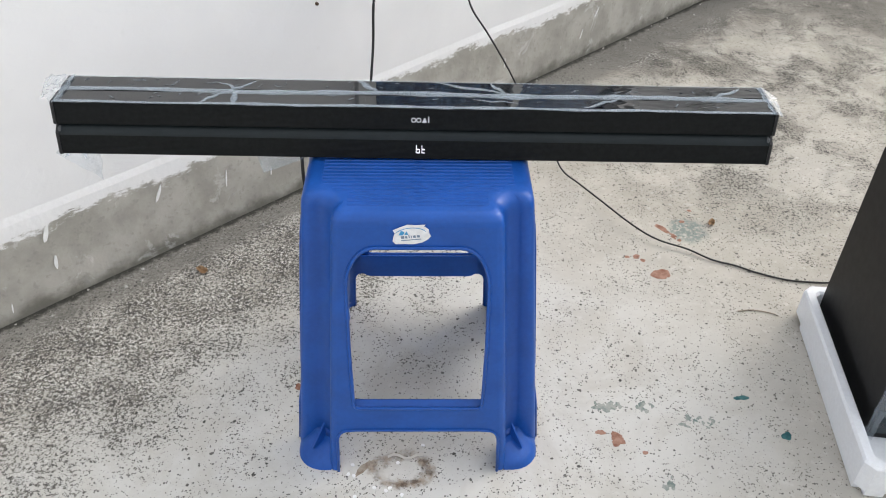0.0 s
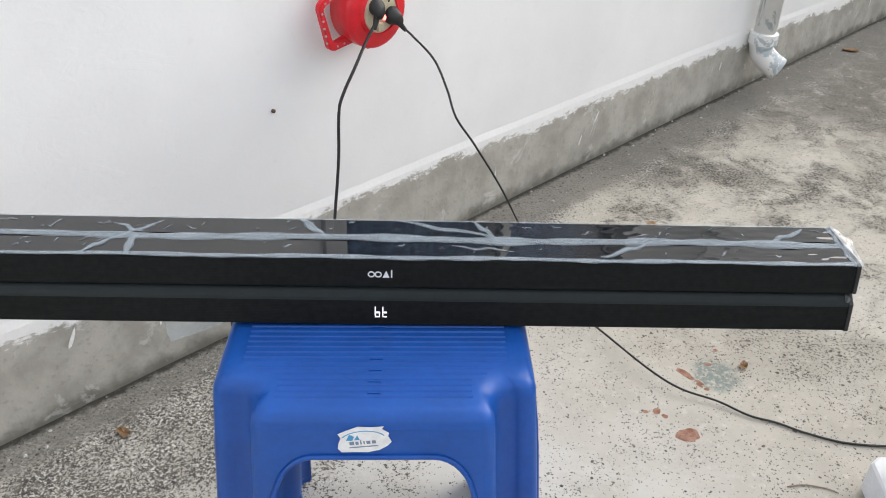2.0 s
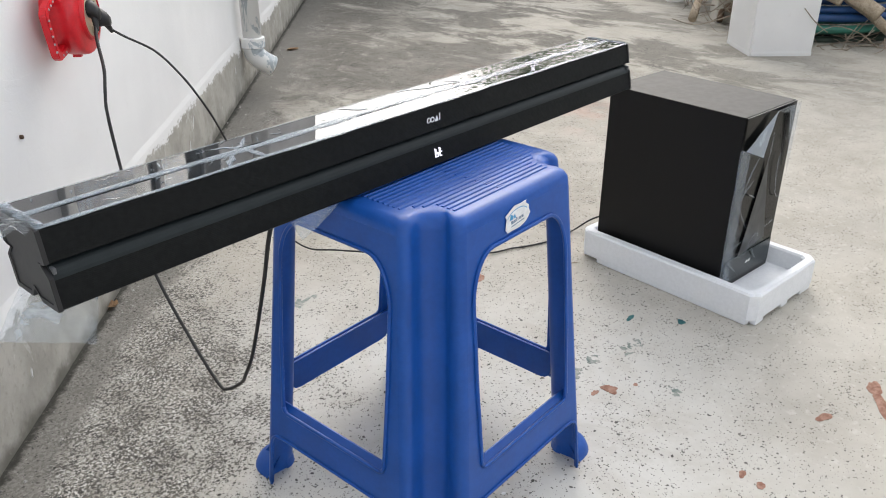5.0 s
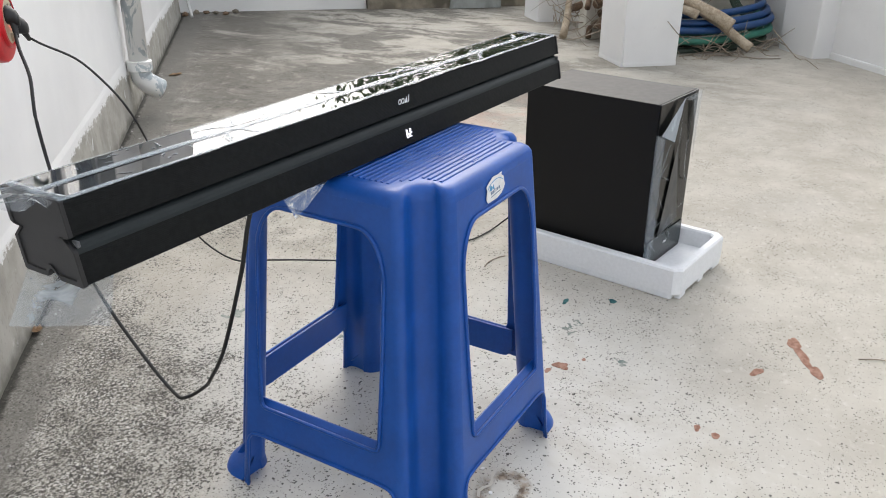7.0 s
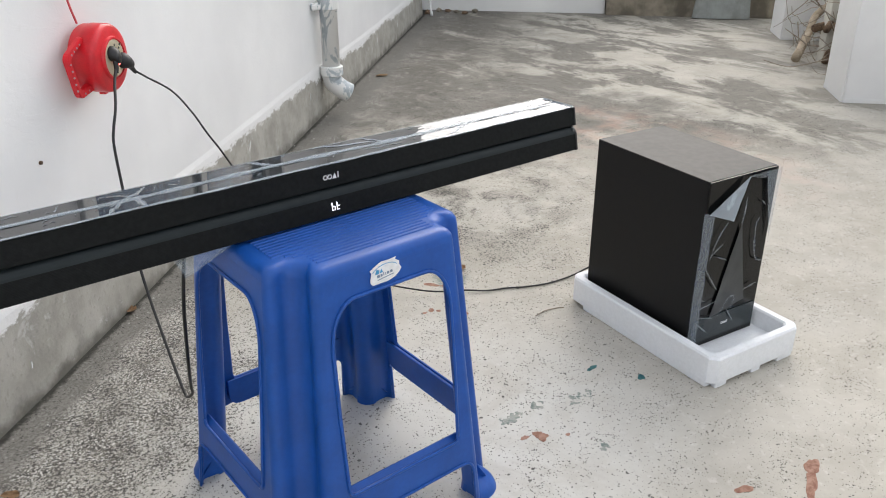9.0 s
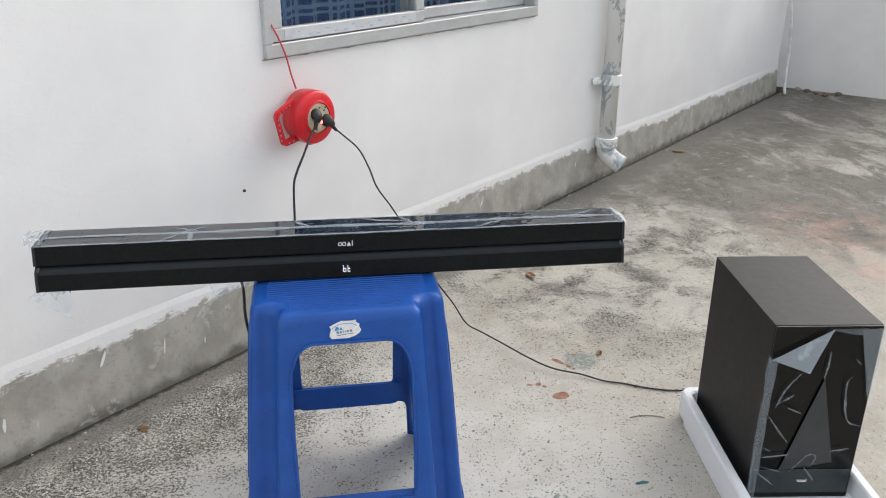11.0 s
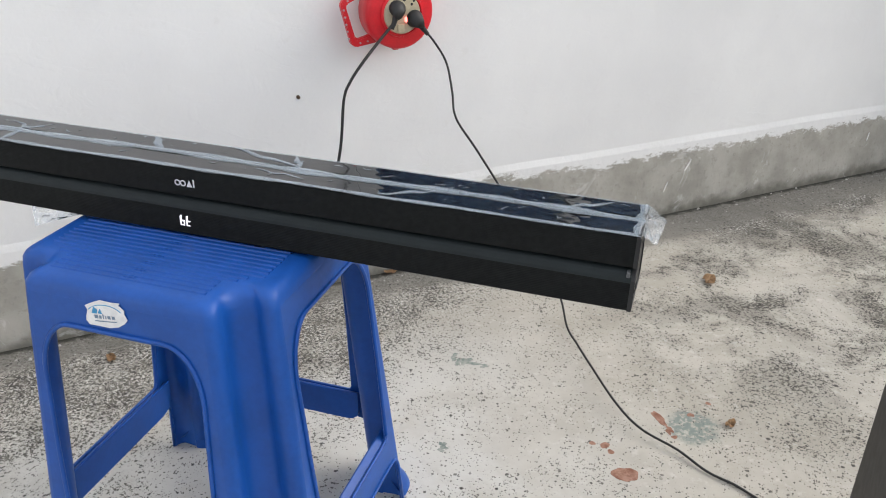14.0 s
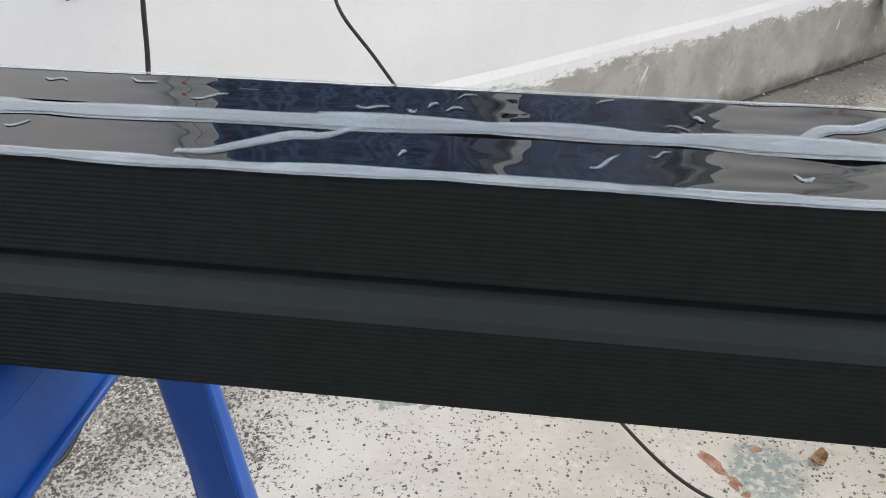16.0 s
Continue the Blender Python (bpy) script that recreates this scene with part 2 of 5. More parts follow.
def skirt_material():
    """Grey cement with whitewash brushed raggedly over its top."""
    k = Nodes("cement_skirting")
    z = k.axis(2)
    rag = k.noise(4.0, 6, 0.72, 0.5, k.scaled(1, 1, 0.4))
    brush = k.noise(1.0, 6, 0.72, 0.6, k.scaled(24, 24, 60, 0.0, 0.2))
    bristle = k.noise(1.0, 3, 0.6, 0.0, k.scaled(90, 60, 210, 0.0, 0.25))
    edge = k.math("ADD", z, k.math("ADD", k.math("MULTIPLY", k.math("SUBTRACT", rag, 0.5), 0.09), k.math("ADD", k.math("MULTIPLY", k.math("SUBTRACT", brush, 0.5), 0.060), k.math("MULTIPLY", k.math("SUBTRACT", bristle, 0.5), 0.026))))
    s = k.axis(0)
    line = k.math("SUBTRACT", k.step(s, 0.6, 1.8, 0.166, 0.140), k.step(s, -0.2, -0.9, 0.0, 0.004))
    paint = k.step(k.math("SUBTRACT", edge, line), -0.007, 0.006)
    b, c = k.noise(11, 5, 0.6), k.noise(90, 4)
    cem = k.mix(k.step(b, 0.3, 0.7), (0.310, 0.298, 0.262), (0.440, 0.424, 0.380))
    cem = k.mix(k.math("MULTIPLY", k.step(c, 0.55, 0.7), 0.35), cem, (0.22, 0.21, 0.19))
    moss = k.math("MULTIPLY", k.step(k.math("ADD", z, k.math("MULTIPLY", k.math("SUBTRACT", k.noise(22, 5), 0.5), 0.06)), 0.035, 0.0), 0.75)
    cem = k.mix(moss, cem, (0.12, 0.115, 0.095))
    smear = k.math("MULTIPLY", k.step(k.noise(13, 5, 0.7, 0.8), 0.60, 0.68), 0.28)
    col = k.mix(k.math("MAXIMUM", paint, smear), cem, (0.78, 0.78, 0.77))
    h = k.math("ADD", k.math("MULTIPLY", paint, 0.6), k.math("ADD", c, b))
    return k.done(col, 0.85, k.bump(h, 0.4, 0.002), 0.0, 0.25)


def rib_cloth_material():
    """Fine-ribbed matt black grille."""
    k = Nodes("black_grille")
    a = k.noise(160, 3)
    return k.done(k.mix(k.step(a, 0.3, 0.7), (0.0054, 0.0061, 0.0061), (0.0085, 0.0095, 0.0095)), 0.55, k.bump(a, 0.1, 0.0004), 0.0, 0.12)


def film_material(name, milk, rough=0.06, crumple=0.2, ior=1.55, low=0.3):
    """Thin clear packing film: lets light through, glints, and is milky where it is creased."""
    k = Nodes(name)
    out = k.n["Material Output"]
    k.n.remove(k.p)
    clear, shine, white = k.n.new("ShaderNodeBsdfTransparent"), k.n.new("ShaderNodeBsdfGlossy"), k.n.new("ShaderNodeBsdfDiffuse")
    clear.inputs["Color"].default_value = (0.93, 0.94, 0.95, 1)
    shine.inputs["Roughness"].default_value = rough
    white.inputs["Color"].default_value = (0.66, 0.76, 0.85, 1)
    fres = k.n.new("ShaderNodeFresnel")
    fres.inputs["IOR"].default_value = ior
    if crumple:
        wrinkle = k.bump(k.noise(26, 2, 0.45, 0.8), crumple, 0.002)
        k.l.new(wrinkle, shine.inputs["Normal"])
        k.l.new(wrinkle, fres.inputs["Normal"])
    one, two = k.n.new("ShaderNodeMixShader"), k.n.new("ShaderNodeMixShader")
    k.put(one.inputs[0], fres.outputs[0])
    k.l.new(clear.outputs[0], one.inputs[1])
    k.l.new(shine.outputs[0], one.inputs[2])
    veil = k.math("MULTIPLY", k.step(k.noise(30, 4, 0.6, 1.0), 0.45, 0.75, low, 1.0), milk)
    k.put(two.inputs[0], veil)
    k.l.new(one.outputs[0], two.inputs[1])
    k.l.new(white.outputs[0], two.inputs[2])
    k.l.new(two.outputs[0], out.inputs["Surface"])
    return k.m


def curtain_material():
    """Dark blue curtain with a paler check."""
    k = Nodes("checked_curtain")
    x, z = k.axis(0), k.axis(2)

    def lines(v, n, w, off=0.0):
        return k.step(k.math("ABSOLUTE", k.math("SUBTRACT", k.math("FRACT", k.math("ADD", k.math("MULTIPLY", v, n), off)), 0.5)), w, w * 1.4, 1.0, 0.0)
    g = k.math("MAXIMUM", k.math("MAXIMUM", lines(x, 16, 0.07), lines(x, 16, 0.05, 0.3)), k.math("MAXIMUM", lines(z, 16, 0.07), lines(z, 16, 0.05, 0.3)))
    col = k.mix(g, (0.018, 0.072, 0.235), (0.20, 0.36, 0.62))
    return k.done(k.mix(k.math("MULTIPLY", k.noise(40), 0.3), col, (0.04, 0.06, 0.12)), 0.9, k.bump(k.noise(12, 2), 0.3, 0.01))


def pipe_material():
    k = Nodes("paint_spotted_pipe")
    a = k.noise(14, 5, 0.65, 0.8, k.scaled(1, 1, 0.45))
    b = k.noise(60, 3)
    col = k.mix(k.step(b, 0.3, 0.7), (0.40, 0.45, 0.47), (0.50, 0.55, 0.57))
    col = k.mix(k.step(a, 0.445, 0.475), col, (0.80, 0.80, 0.78))
    return k.done(col, 0.45, k.bump(a, 0.2, 0.002))


def streaked(name, light, dark, scale, rough=0.85):
    """Stained, blotched surface with runs down it."""
    k = Nodes(name)
    a, b = k.noise(scale, 6, 0.65), k.noise(scale * 6, 4, 0.6)
    run = k.noise(scale * 2, 4, 0.6, 0.3, k.scaled(1, 1, 0.3))
    f = k.math("ADD", k.math("MULTIPLY", a, 0.45), k.math("ADD", k.math("MULTIPLY", b, 0.2), k.math("MULTIPLY", run, 0.35)))
    return k.done(k.mix(k.step(f, 0.38, 0.62), dark, light), rough, k.bump(b, 0.4, 0.004), 0.0, 0.25)


def bark_material(name, a, b):
    k = Nodes(name)
    n1 = k.noise(22, 6, 0.7, 0.6)
    n2 = k.noise(120, 3)
    return k.done(k.mix(k.step(k.math("ADD", k.math("MULTIPLY", n1, 0.7), k.math("MULTIPLY", n2, 0.3)), 0.35, 0.62), a, b), 0.9, k.bump(n1, 0.6, 0.006), 0.0, 0.2)


def stain_material(name, a, b):
    """Old paint, worn thin so that it is uneven."""
    k = Nodes(name)
    n1, n2 = k.noise(70, 5, 0.65), k.noise(240, 3)
    return k.done(k.mix(k.step(n1, 0.35, 0.65), a, b), 0.7, k.bump(n2, 0.3, 0.001), 0.0, 0.3)


def glow(name, color, strength):
    k = Nodes(name)
    return k.done((0.02, 0.02, 0.02), 0.5, None, 0.0, None, **{"Emission Color": color, "Emission Strength": strength})


def glass_material():
    k = Nodes("window_glass")
    return k.done((0.9, 0.95, 0.95), 0.02, None, 0.0, None, **{"Transmission Weight": 1.0, "IOR": 1.28})


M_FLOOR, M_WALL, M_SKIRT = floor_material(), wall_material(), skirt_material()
M_BLUE = plain("blue_moulded_plastic", (0.0075, 0.074, 0.335), 0.38, 0.10, 18, 0.06, spec=0.38)
M_GRILLE = rib_cloth_material()
M_CAP = plain("black_moulded_plastic", (0.008, 0.008, 0.009), 0.5, 0.2, 60, 0.1)
# grille shoulder below the groove: the light it catches is put into the colour
M_SHOULDER = plain("lit_shoulder_black", (0.0125, 0.0172, 0.0185), 0.46, 0.1, 60, 0.02, spec=0.22)
M_GLOSS = plain("piano_black", (0.004, 0.004, 0.005), 0.02, 0.2, 40, 0.0, spec=1.0)
M_VINYL = plain("black_wood_vinyl", (0.0042, 0.0041, 0.0041), 0.52, 0.10, 70, 0.02, spec=0.30)
M_FILM2, M_FOLD = film_material("creased_film", 0.24, 0.3, 0.03), film_material("folded_film", 0.50, 0.2)
M_CREASE = film_material("milky_crease", 0.29, 0.25, 0.0, 1.4, 0.72)
M_VEIL = film_material("loose_film", 0.13, 0.20, 0.0, 1.3, 0.9)
M_WING = film_material("loose_film_edge", 0.22, 0.25, 0.0, 1.3, 0.85)
# dark trim; the film's teal reflection over it is put into this colour
M_TRIM = plain("trim_with_sheen", (0.018, 0.027, 0.030), 0.25, 0.15, 60, 0.0, spec=0.5)
M_FLAP = film_material("folded_flap", 0.62, 0.3, 0.0, 1.4, 0.6)
M_HAZE = plain("slack_film_on_black", (0.042, 0.046, 0.049), 0.3, 0.08, 12, 0.0, spec=0.35)
M_FRONT = plain("black_front", (0.0035, 0.0038, 0.0042), 0.22, 0.2, 30, 0.0, spec=0.25)
M_STUD = plain("dull_white_plastic", (0.42, 0.38, 0.38), 0.6, 0.1, 60, 0.0)
M_CORD = plain("faded_red_cord", (0.60, 0.075, 0.085), 0.45, 0.1, 60, 0.0)
M_MORTAR = streaked("grey_mortar", (0.50, 0.49, 0.46), (0.26, 0.25, 0.23), 14)
M_FOAM = plain("white_foam", (0.80, 0.82, 0.84), 0.75, 0.03, 160, 0.08, spec=0.3)
M_RED = plain("red_plastic", (0.62, 0.012, 0.022), 0.32, 0.1, 40, 0.05)
M_BEIGE = plain("beige_socket_plastic", (0.50, 0.44, 0.31), 0.4, 0.1, 60, 0.05)
M_BLACK = plain("black_rubber", (0.012, 0.012, 0.012), 0.5, 0.2, 90, 0.1)
M_SILVER = plain("silver_print", (0.84, 0.84, 0.84), 0.35, 0.06, 60, 0.0)
M_GLOW = glow("display_glow", (0.86, 0.86, 1.0), 0.62)
M_LED = glow("red_glow", (1.0, 0.12, 0.10), 2.5)
M_PAPER = plain("torn_paper", (0.74, 0.74, 0.74), 0.6, 0.08, 120, 0.2)
M_PRINT = plain("blue_print", (0.05, 0.30, 0.55), 0.5, 0.1, 100, 0.0)
M_INK = plain("grey_print", (0.16, 0.22, 0.30), 0.5, 0.1, 100, 0.0)
M_TAPE = plain("pale_tape", (0.56, 0.57, 0.58), 0.4, 0.06, 60, 0.0)
M_PRINT2 = plain("pale_blue_print", (0.30, 0.45, 0.62), 0.5, 0.1, 100, 0.0)
M_ALU = plain("weathered_aluminium", (0.50, 0.51, 0.51), 0.42, 0.07, 9, 0.03, metal=0.25)
M_GLASS, M_CURTAIN, M_PIPE = glass_material(), curtain_material(), pipe_material()
M_DUSK = plain("dim_plaster", (0.25, 0.25, 0.24), 0.9)
M_BLOCK = streaked("stained_concrete", (0.33, 0.29, 0.23), (0.13, 0.115, 0.09), 3.2)
M_BOARD = streaked("grey_board", (0.30, 0.32, 0.31), (0.20, 0.21, 0.20), 5.0, 0.6)
M_CREAM = streaked("faded_cream_wall", (0.62, 0.60, 0.54), (0.50, 0.48, 0.43), 2.0)
M_YELLOW = streaked("yellow_house_paint", (0.66, 0.55, 0.18), (0.56, 0.45, 0.14), 1.2)
M_BARK = bark_material("brown_bark", (0.06, 0.04, 0.028), (0.22, 0.15, 0.10))
M_WOOD = bark_material("bare_wood", (0.30, 0.24, 0.17), (0.50, 0.42, 0.32))
M_TWIG = bark_material("dry_twigs", (0.20, 0.16, 0.12), (0.38, 0.33, 0.27))
M_HOSEB = plain("blue_hose_plastic", (0.012, 0.055, 0.17), 0.4)
M_HOSEG = plain("green_hose_plastic", (0.035, 0.18, 0.13), 0.4)
M_HOSED = plain("dark_green_hose", (0.03, 0.05, 0.035), 0.5)
M_PVC = plain("white_pvc", (0.72, 0.72, 0.70), 0.4)
M_GALV = plain("galvanised_steel", (0.45, 0.46, 0.46), 0.45, metal=0.6)
M_CLIP = plain("dull_grey_plastic", (0.09, 0.095, 0.10), 0.5)
M_LEAF = plain("green_leaves", (0.06, 0.11, 0.03), 0.6, 0.4, 8, 0.0)
M_DRY = plain("dry_leaf", (0.34, 0.215, 0.115), 0.8, 0.3, 90, 0.3)
M_RUST = stain_material("red_oxide_paint", (0.21, 0.095, 0.060), (0.36, 0.21, 0.155))
M_TEAL = stain_material("teal_paint", (0.16, 0.205, 0.185), (0.36, 0.365, 0.33))
M_TEALD = stain_material("dark_teal_paint", (0.02, 0.09, 0.10), (0.06, 0.17, 0.17))
M_BROWN = stain_material("brown_damp_stain", (0.23, 0.175, 0.13), (0.39, 0.345, 0.28))
M_WDROP = stain_material("white_paint_drops", (0.72, 0.72, 0.71), (0.82, 0.82, 0.81))
M_SOIL = streaked("far_ground", (0.20, 0.18, 0.13), (0.10, 0.10, 0.07), 0.5)


# ---- mesh helpers ----
def obj(name, bm, material, parent=None, label="", smooth=False, m=None):
    me = bpy.data.meshes.new(name)
    bmesh.ops.recalc_face_normals(bm, faces=bm.faces)
    bm.to_mesh(me)
    bm.free()
    if smooth:
        me.shade_smooth()
    me.materials.append(material)
    ob = new(name, me)
    if m is not None:
        ob.matrix_world = m
    if parent:
        ob.parent = parent
    if label:
        ob["label"] = label
    return ob


def part(name, bm, material, parent, label="", smooth=False):
    return obj(name, bm, material, parent, label, smooth)


def thing(name, label, category, m=None, group="", kind=""):
    e = new(name)
    if m is not None:
        e.matrix_world = m
    return tagged(e, label, category, group, kind)


def box(lo, hi, bevel=0.0, seg=2, bm=None):
    out = bm or bmesh.new()
    r = bmesh.ops.create_cube(out, size=1.0)
    c = [(a + b) / 2 for a, b in zip(lo, hi)]
    s = [abs(b - a) for a, b in zip(lo, hi)]
    for v in r["verts"]:
        v.co = Vector([v.co[i] * s[i] + c[i] for i in range(3)])
    if bevel:
        es = {e for v in r["verts"] for e in v.link_edges}
        bmesh.ops.bevel(out, geom=list(es), offset=bevel, segments=seg, affect="EDGES", profile=0.6)
    return out


def loft(rings, closed=True, caps=True, bm=None):
    out = bm or bmesh.new()
    vs = [[out.verts.new(p) for p in ring] for ring in rings]
    n = len(rings[0])
    for a, b in zip(vs, vs[1:]):
        for i in range(n if closed else n - 1):
            j = (i + 1) % n
            out.faces.new((a[i], a[j], b[j], b[i]))
    if caps and closed:
        out.faces.new(vs[0])
        out.faces.new(list(reversed(vs[-1])))
    return out


def spline(pts, n=8):
    """A smooth line through the points."""
    p = [Vector(q) for q in pts]
    p = [p[0] * 2 - p[1]] + p + [p[-1] * 2 - p[-2]]
    out = []
    for i in range(1, len(p) - 2):
        for k in range(n):
            t = k / n
            a, b, c, d = p[i - 1:i + 3]
            out.append(0.5 * (2 * b + (c - a) * t + (2 * a - 5 * b + 4 * c - d) * t * t + (3 * b - a - 3 * c + d) * t ** 3))
    return out + [p[-2]]


def tube(pts, r, seg=8, bm=None, taper=1.0, n=8, smooth=True):
    line = spline(pts, n) if smooth else [Vector(p) for p in pts]
    up = Vector((0.13, 0.2, 1)).normalized()
    rings = []
    for i, p in enumerate(line):
        t = (line[min(i + 1, len(line) - 1)] - line[max(i - 1, 0)]).normalized()
        side = t.cross(up)
        if side.length < 0.05:
            side = t.cross(Vector((1, 0, 0)))
        side.normalize()
        w = side.cross(t)
        rr = r * (1 + (taper - 1) * i / (len(line) - 1))
        rings.append([p + side * (rr * math.cos(a)) + w * (rr * math.sin(a)) for a in [2 * math.pi * k / seg for k in range(seg)]])
    return loft(rings, True, True, bm)


def turned(profile, seg=40, bm=None, m=None):
    """A round body about its own z, from (radius, height) pairs."""
    rings = [[Vector((r * math.cos(2 * math.pi * k / seg), r * math.sin(2 * math.pi * k / seg), h)) for k in range(seg)] for r, h in profile]
    out = loft(rings, True, True, bm)
    if m is not None:
        bmesh.ops.transform(out, matrix=m, verts=out.verts)
    return out


def slab(outline, z0, z1, bm=None):
    return loft([[Vector((x, y, z0)) for x, y in outline], [Vector((x, y, z1)) for x, y in outline]], True, True, bm)


def blob(cx, cy, r, seed, lobes=0.35, stretch=1.0, turn=0.0, n=28):
    """An uneven closed outline."""
    rnd = random.Random(seed)
    ph = [(k, rnd.uniform(0, 6.28), rnd.uniform(0.3, 1.0) / k) for k in (2, 3, 5, 7, 11)]
    out = []
    for i in range(n):
        a = 2 * math.pi * i / n
        q = r * (1 + lobes * sum(w * math.sin(k * a + f) for k, f, w in ph))
        x, y = q * math.cos(a) * stretch, q * math.sin(a)
        out.append((cx + x * math.cos(turn) - y * math.sin(turn), cy + x * math.sin(turn) + y * math.cos(turn)))
    return out

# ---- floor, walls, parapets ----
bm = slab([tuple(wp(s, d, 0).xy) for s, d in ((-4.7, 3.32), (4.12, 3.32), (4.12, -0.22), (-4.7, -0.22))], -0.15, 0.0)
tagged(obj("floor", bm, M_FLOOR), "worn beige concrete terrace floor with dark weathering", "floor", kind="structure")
bm = slab([(-400, -400), (400, -400), (400, 400), (-400, 400)], -3.4, -3.3)
tagged(obj("ground", bm, M_SOIL), "dull earth far below the terrace", "ground", kind="structure")

WS0, WS1, WZ0, WZ1 = -0.20, 0.956, 0.693, 1.75   # the window's opening
wall = thing("wall_north", "whitewashed rough plaster house wall", "wall", WALLP, kind="structure")
for lo, hi in (((-4.5, 0, 0), (WS0, 0.2, 2.9)), ((WS1, 0, 0), (3.72, 0.2, 2.9)), ((WS0, 0, 0), (WS1, 0.2, WZ0)), ((WS0, 0, WZ1), (WS1, 0.2, 2.9))):
    part("plaster", box(lo, hi), M_WALL, wall)
skirt = thing("baseboard", "rough grey cement skirting with whitewash brushed over its top", "skirting", WALLP, kind="structure")
rings = []
for i in range(331):
    s = -4.5 + i * 8.22 / 330
    w = 0.004 * noise.noise((s * 6, 0, 0)) + 0.002 * noise.noise((s * 31, 3, 0))
    k = max(0.0, min(1.0, (s - 1.0) / 1.4))
    top = 0.196 + 0.004 * noise.noise((s * 3, 5, 0)) - 0.022 * k * k * (3 - 2 * k) + 0.008 * max(0.0, min(1.0, (-0.1 - s) / 0.6))
    y = -0.007 + 0.4 * w
    rings.append([Vector((s, 0.05, -0.02)), Vector((s, y - 0.004, -0.02)), Vector((s, y - 0.004 + w * 0.4, 0.03)), Vector((s, y, top * 0.5)), Vector((s, -0.0050, top * 0.7)), Vector((s, -0.0030 + 0.4 * w, top - 0.016)), Vector((s, 0.0003, top)), Vector((s, 0.05, top))])
part("cement_band", loft(rings), M_SKIRT, skirt, smooth=False)

# end wall with its low stained concrete part
ew = thing("wall_east", "white terrace end wall", "wall", WALLP, kind="structure")
part("plaster", box((3.95, -1.16, -0.02), (4.1, 1.2, 1.05), 0.01), M_WALL, ew)
part("stub", box((3.72, 0.12, -0.02), (3.95, 0.3, 2.9)), M_WALL, ew)
lw = thing("wall_low", "low stained grey-brown concrete wall", "wall", WALLP, kind="structure")
rings = []
for i in range(25):
    d = 1.165 + i * 1.96 / 24
    t = 0.385 + 0.012 * noise.noise((d * 5, 1, 0)) + 0.02 * (d - 1.2)
    rings.append([Vector((3.90, -d, -0.02)), Vector((3.90 + 0.006 * noise.noise((d * 9, 0, 0)), -d, 0.2)), Vector((3.90, -d, t)), Vector((4.08, -d, t)), Vector((4.08, -d, -0.02))])
part("concrete", loft(rings), M_BLOCK, lw)
# parapets to the south and behind
par = thing("wall_south", "white terrace parapet with a pilaster", "wall", WALLP, kind="structure")
part("plaster", box((-4.6, -3.3, -0.02), (4.1, -3.13, 1.0), 0.012), M_WALL, par)
part("pilaster", box((1.92, -3.14, -0.02), (2.20, -3.03, 1.06), 0.010), M_WALL, par)
part("skirting", box((-4.6, -3.135, -0.02), (1.918, -3.118, 0.03), 0.008), M_WALL, par)
bw = thing("wall_west", "white terrace parapet", "wall", WALLP, kind="structure")
part("plaster", box((-4.7, -3.3, -0.02), (-4.5, 0.2, 1.0), 0.012), M_WALL, bw)


def pillar(s, d, w, h):
    t = thing("pillar", "square whitewashed masonry pillar", "pillar", WALLP, "terrace pillars", "structure")
    rings = []
    for z in (-0.02, 0.012, 0.02, 0.3, h - 0.01, h):
        g = 0.0015 if z < 0.015 else (0.0 if z < h else -0.008)
        rings.append([Vector((s - g, -d + g, z)), Vector((s + w + g, -d + g, z)), Vector((s + w + g, -d - w - g, z)), Vector((s - g, -d - w - g, z))])
    b = loft(rings)
    bmesh.ops.bevel(b, geom=[e for e in b.edges if abs(e.verts[0].co.z - e.verts[1].co.z) > 0.005], offset=0.008, segments=2, affect="EDGES")
    part("shaft", b, M_WALL, t)


pillar(1.90, 2.045, 0.27, 1.02)
pillar(3.22, 2.09, 0.27, 1.02)

# ---- window ----
win = thing("window_1", "grey aluminium sliding window with blue checked curtains", "window", WALLP, kind="structure")
fr = bmesh.new()
for lo, hi in (((WS0, -0.012, WZ0), (WS1, 0.07, WZ0 + 0.032)), ((WS0, -0.012, WZ1 - 0.032), (WS1, 0.07, WZ1)),
               ((WS0, -0.0125, WZ0 + 0.032), (WS0 + 0.022, 0.07, WZ1 - 0.032)), ((WS1 - 0.022, -0.0125, WZ0 + 0.032), (WS1, 0.07, WZ1 - 0.032))):
    box(lo, hi, 0.002, 1, fr)
part("window_frame", fr, M_ALU, win)
for a, b, y in ((WS0 + 0.024, 0.376, -0.004), (0.340, WS1 - 0.024, 0.030)):
    sash = bmesh.new()
    z0, z1, w = WZ0 + 0.034, WZ1 - 0.034, 0.036
    for lo, hi in (((a, y, z0), (b, y + 0.028, z0 + 0.03)), ((a, y, z1 - 0.045), (b, y + 0.028, z1)), ((a, y - 0.0005, z0 + 0.03), (a + w, y + 0.0285, z1 - 0.045)), ((b - w, y - 0.0005, z0 + 0.03), (b, y + 0.0285, z1 - 0.045))):
        box(lo, hi, 0.0025, 1, sash)
    part("sash", sash, M_ALU, win)
    pane = part("pane", box((a + w, y + 0.011, z0 + 0.03), (b - w, y + 0.015, z1 - 0.045)), M_GLASS, win)
    pane.visible_shadow = False
tape = part("sash_tape", box((WS0 + 0.064, -0.0052, WZ0 + 0.036), (0.338, -0.0042, WZ0 + 0.062)), M_TAPE, win, "pale protective tape with blue print")
q = random.Random(8)
b = bmesh.new()
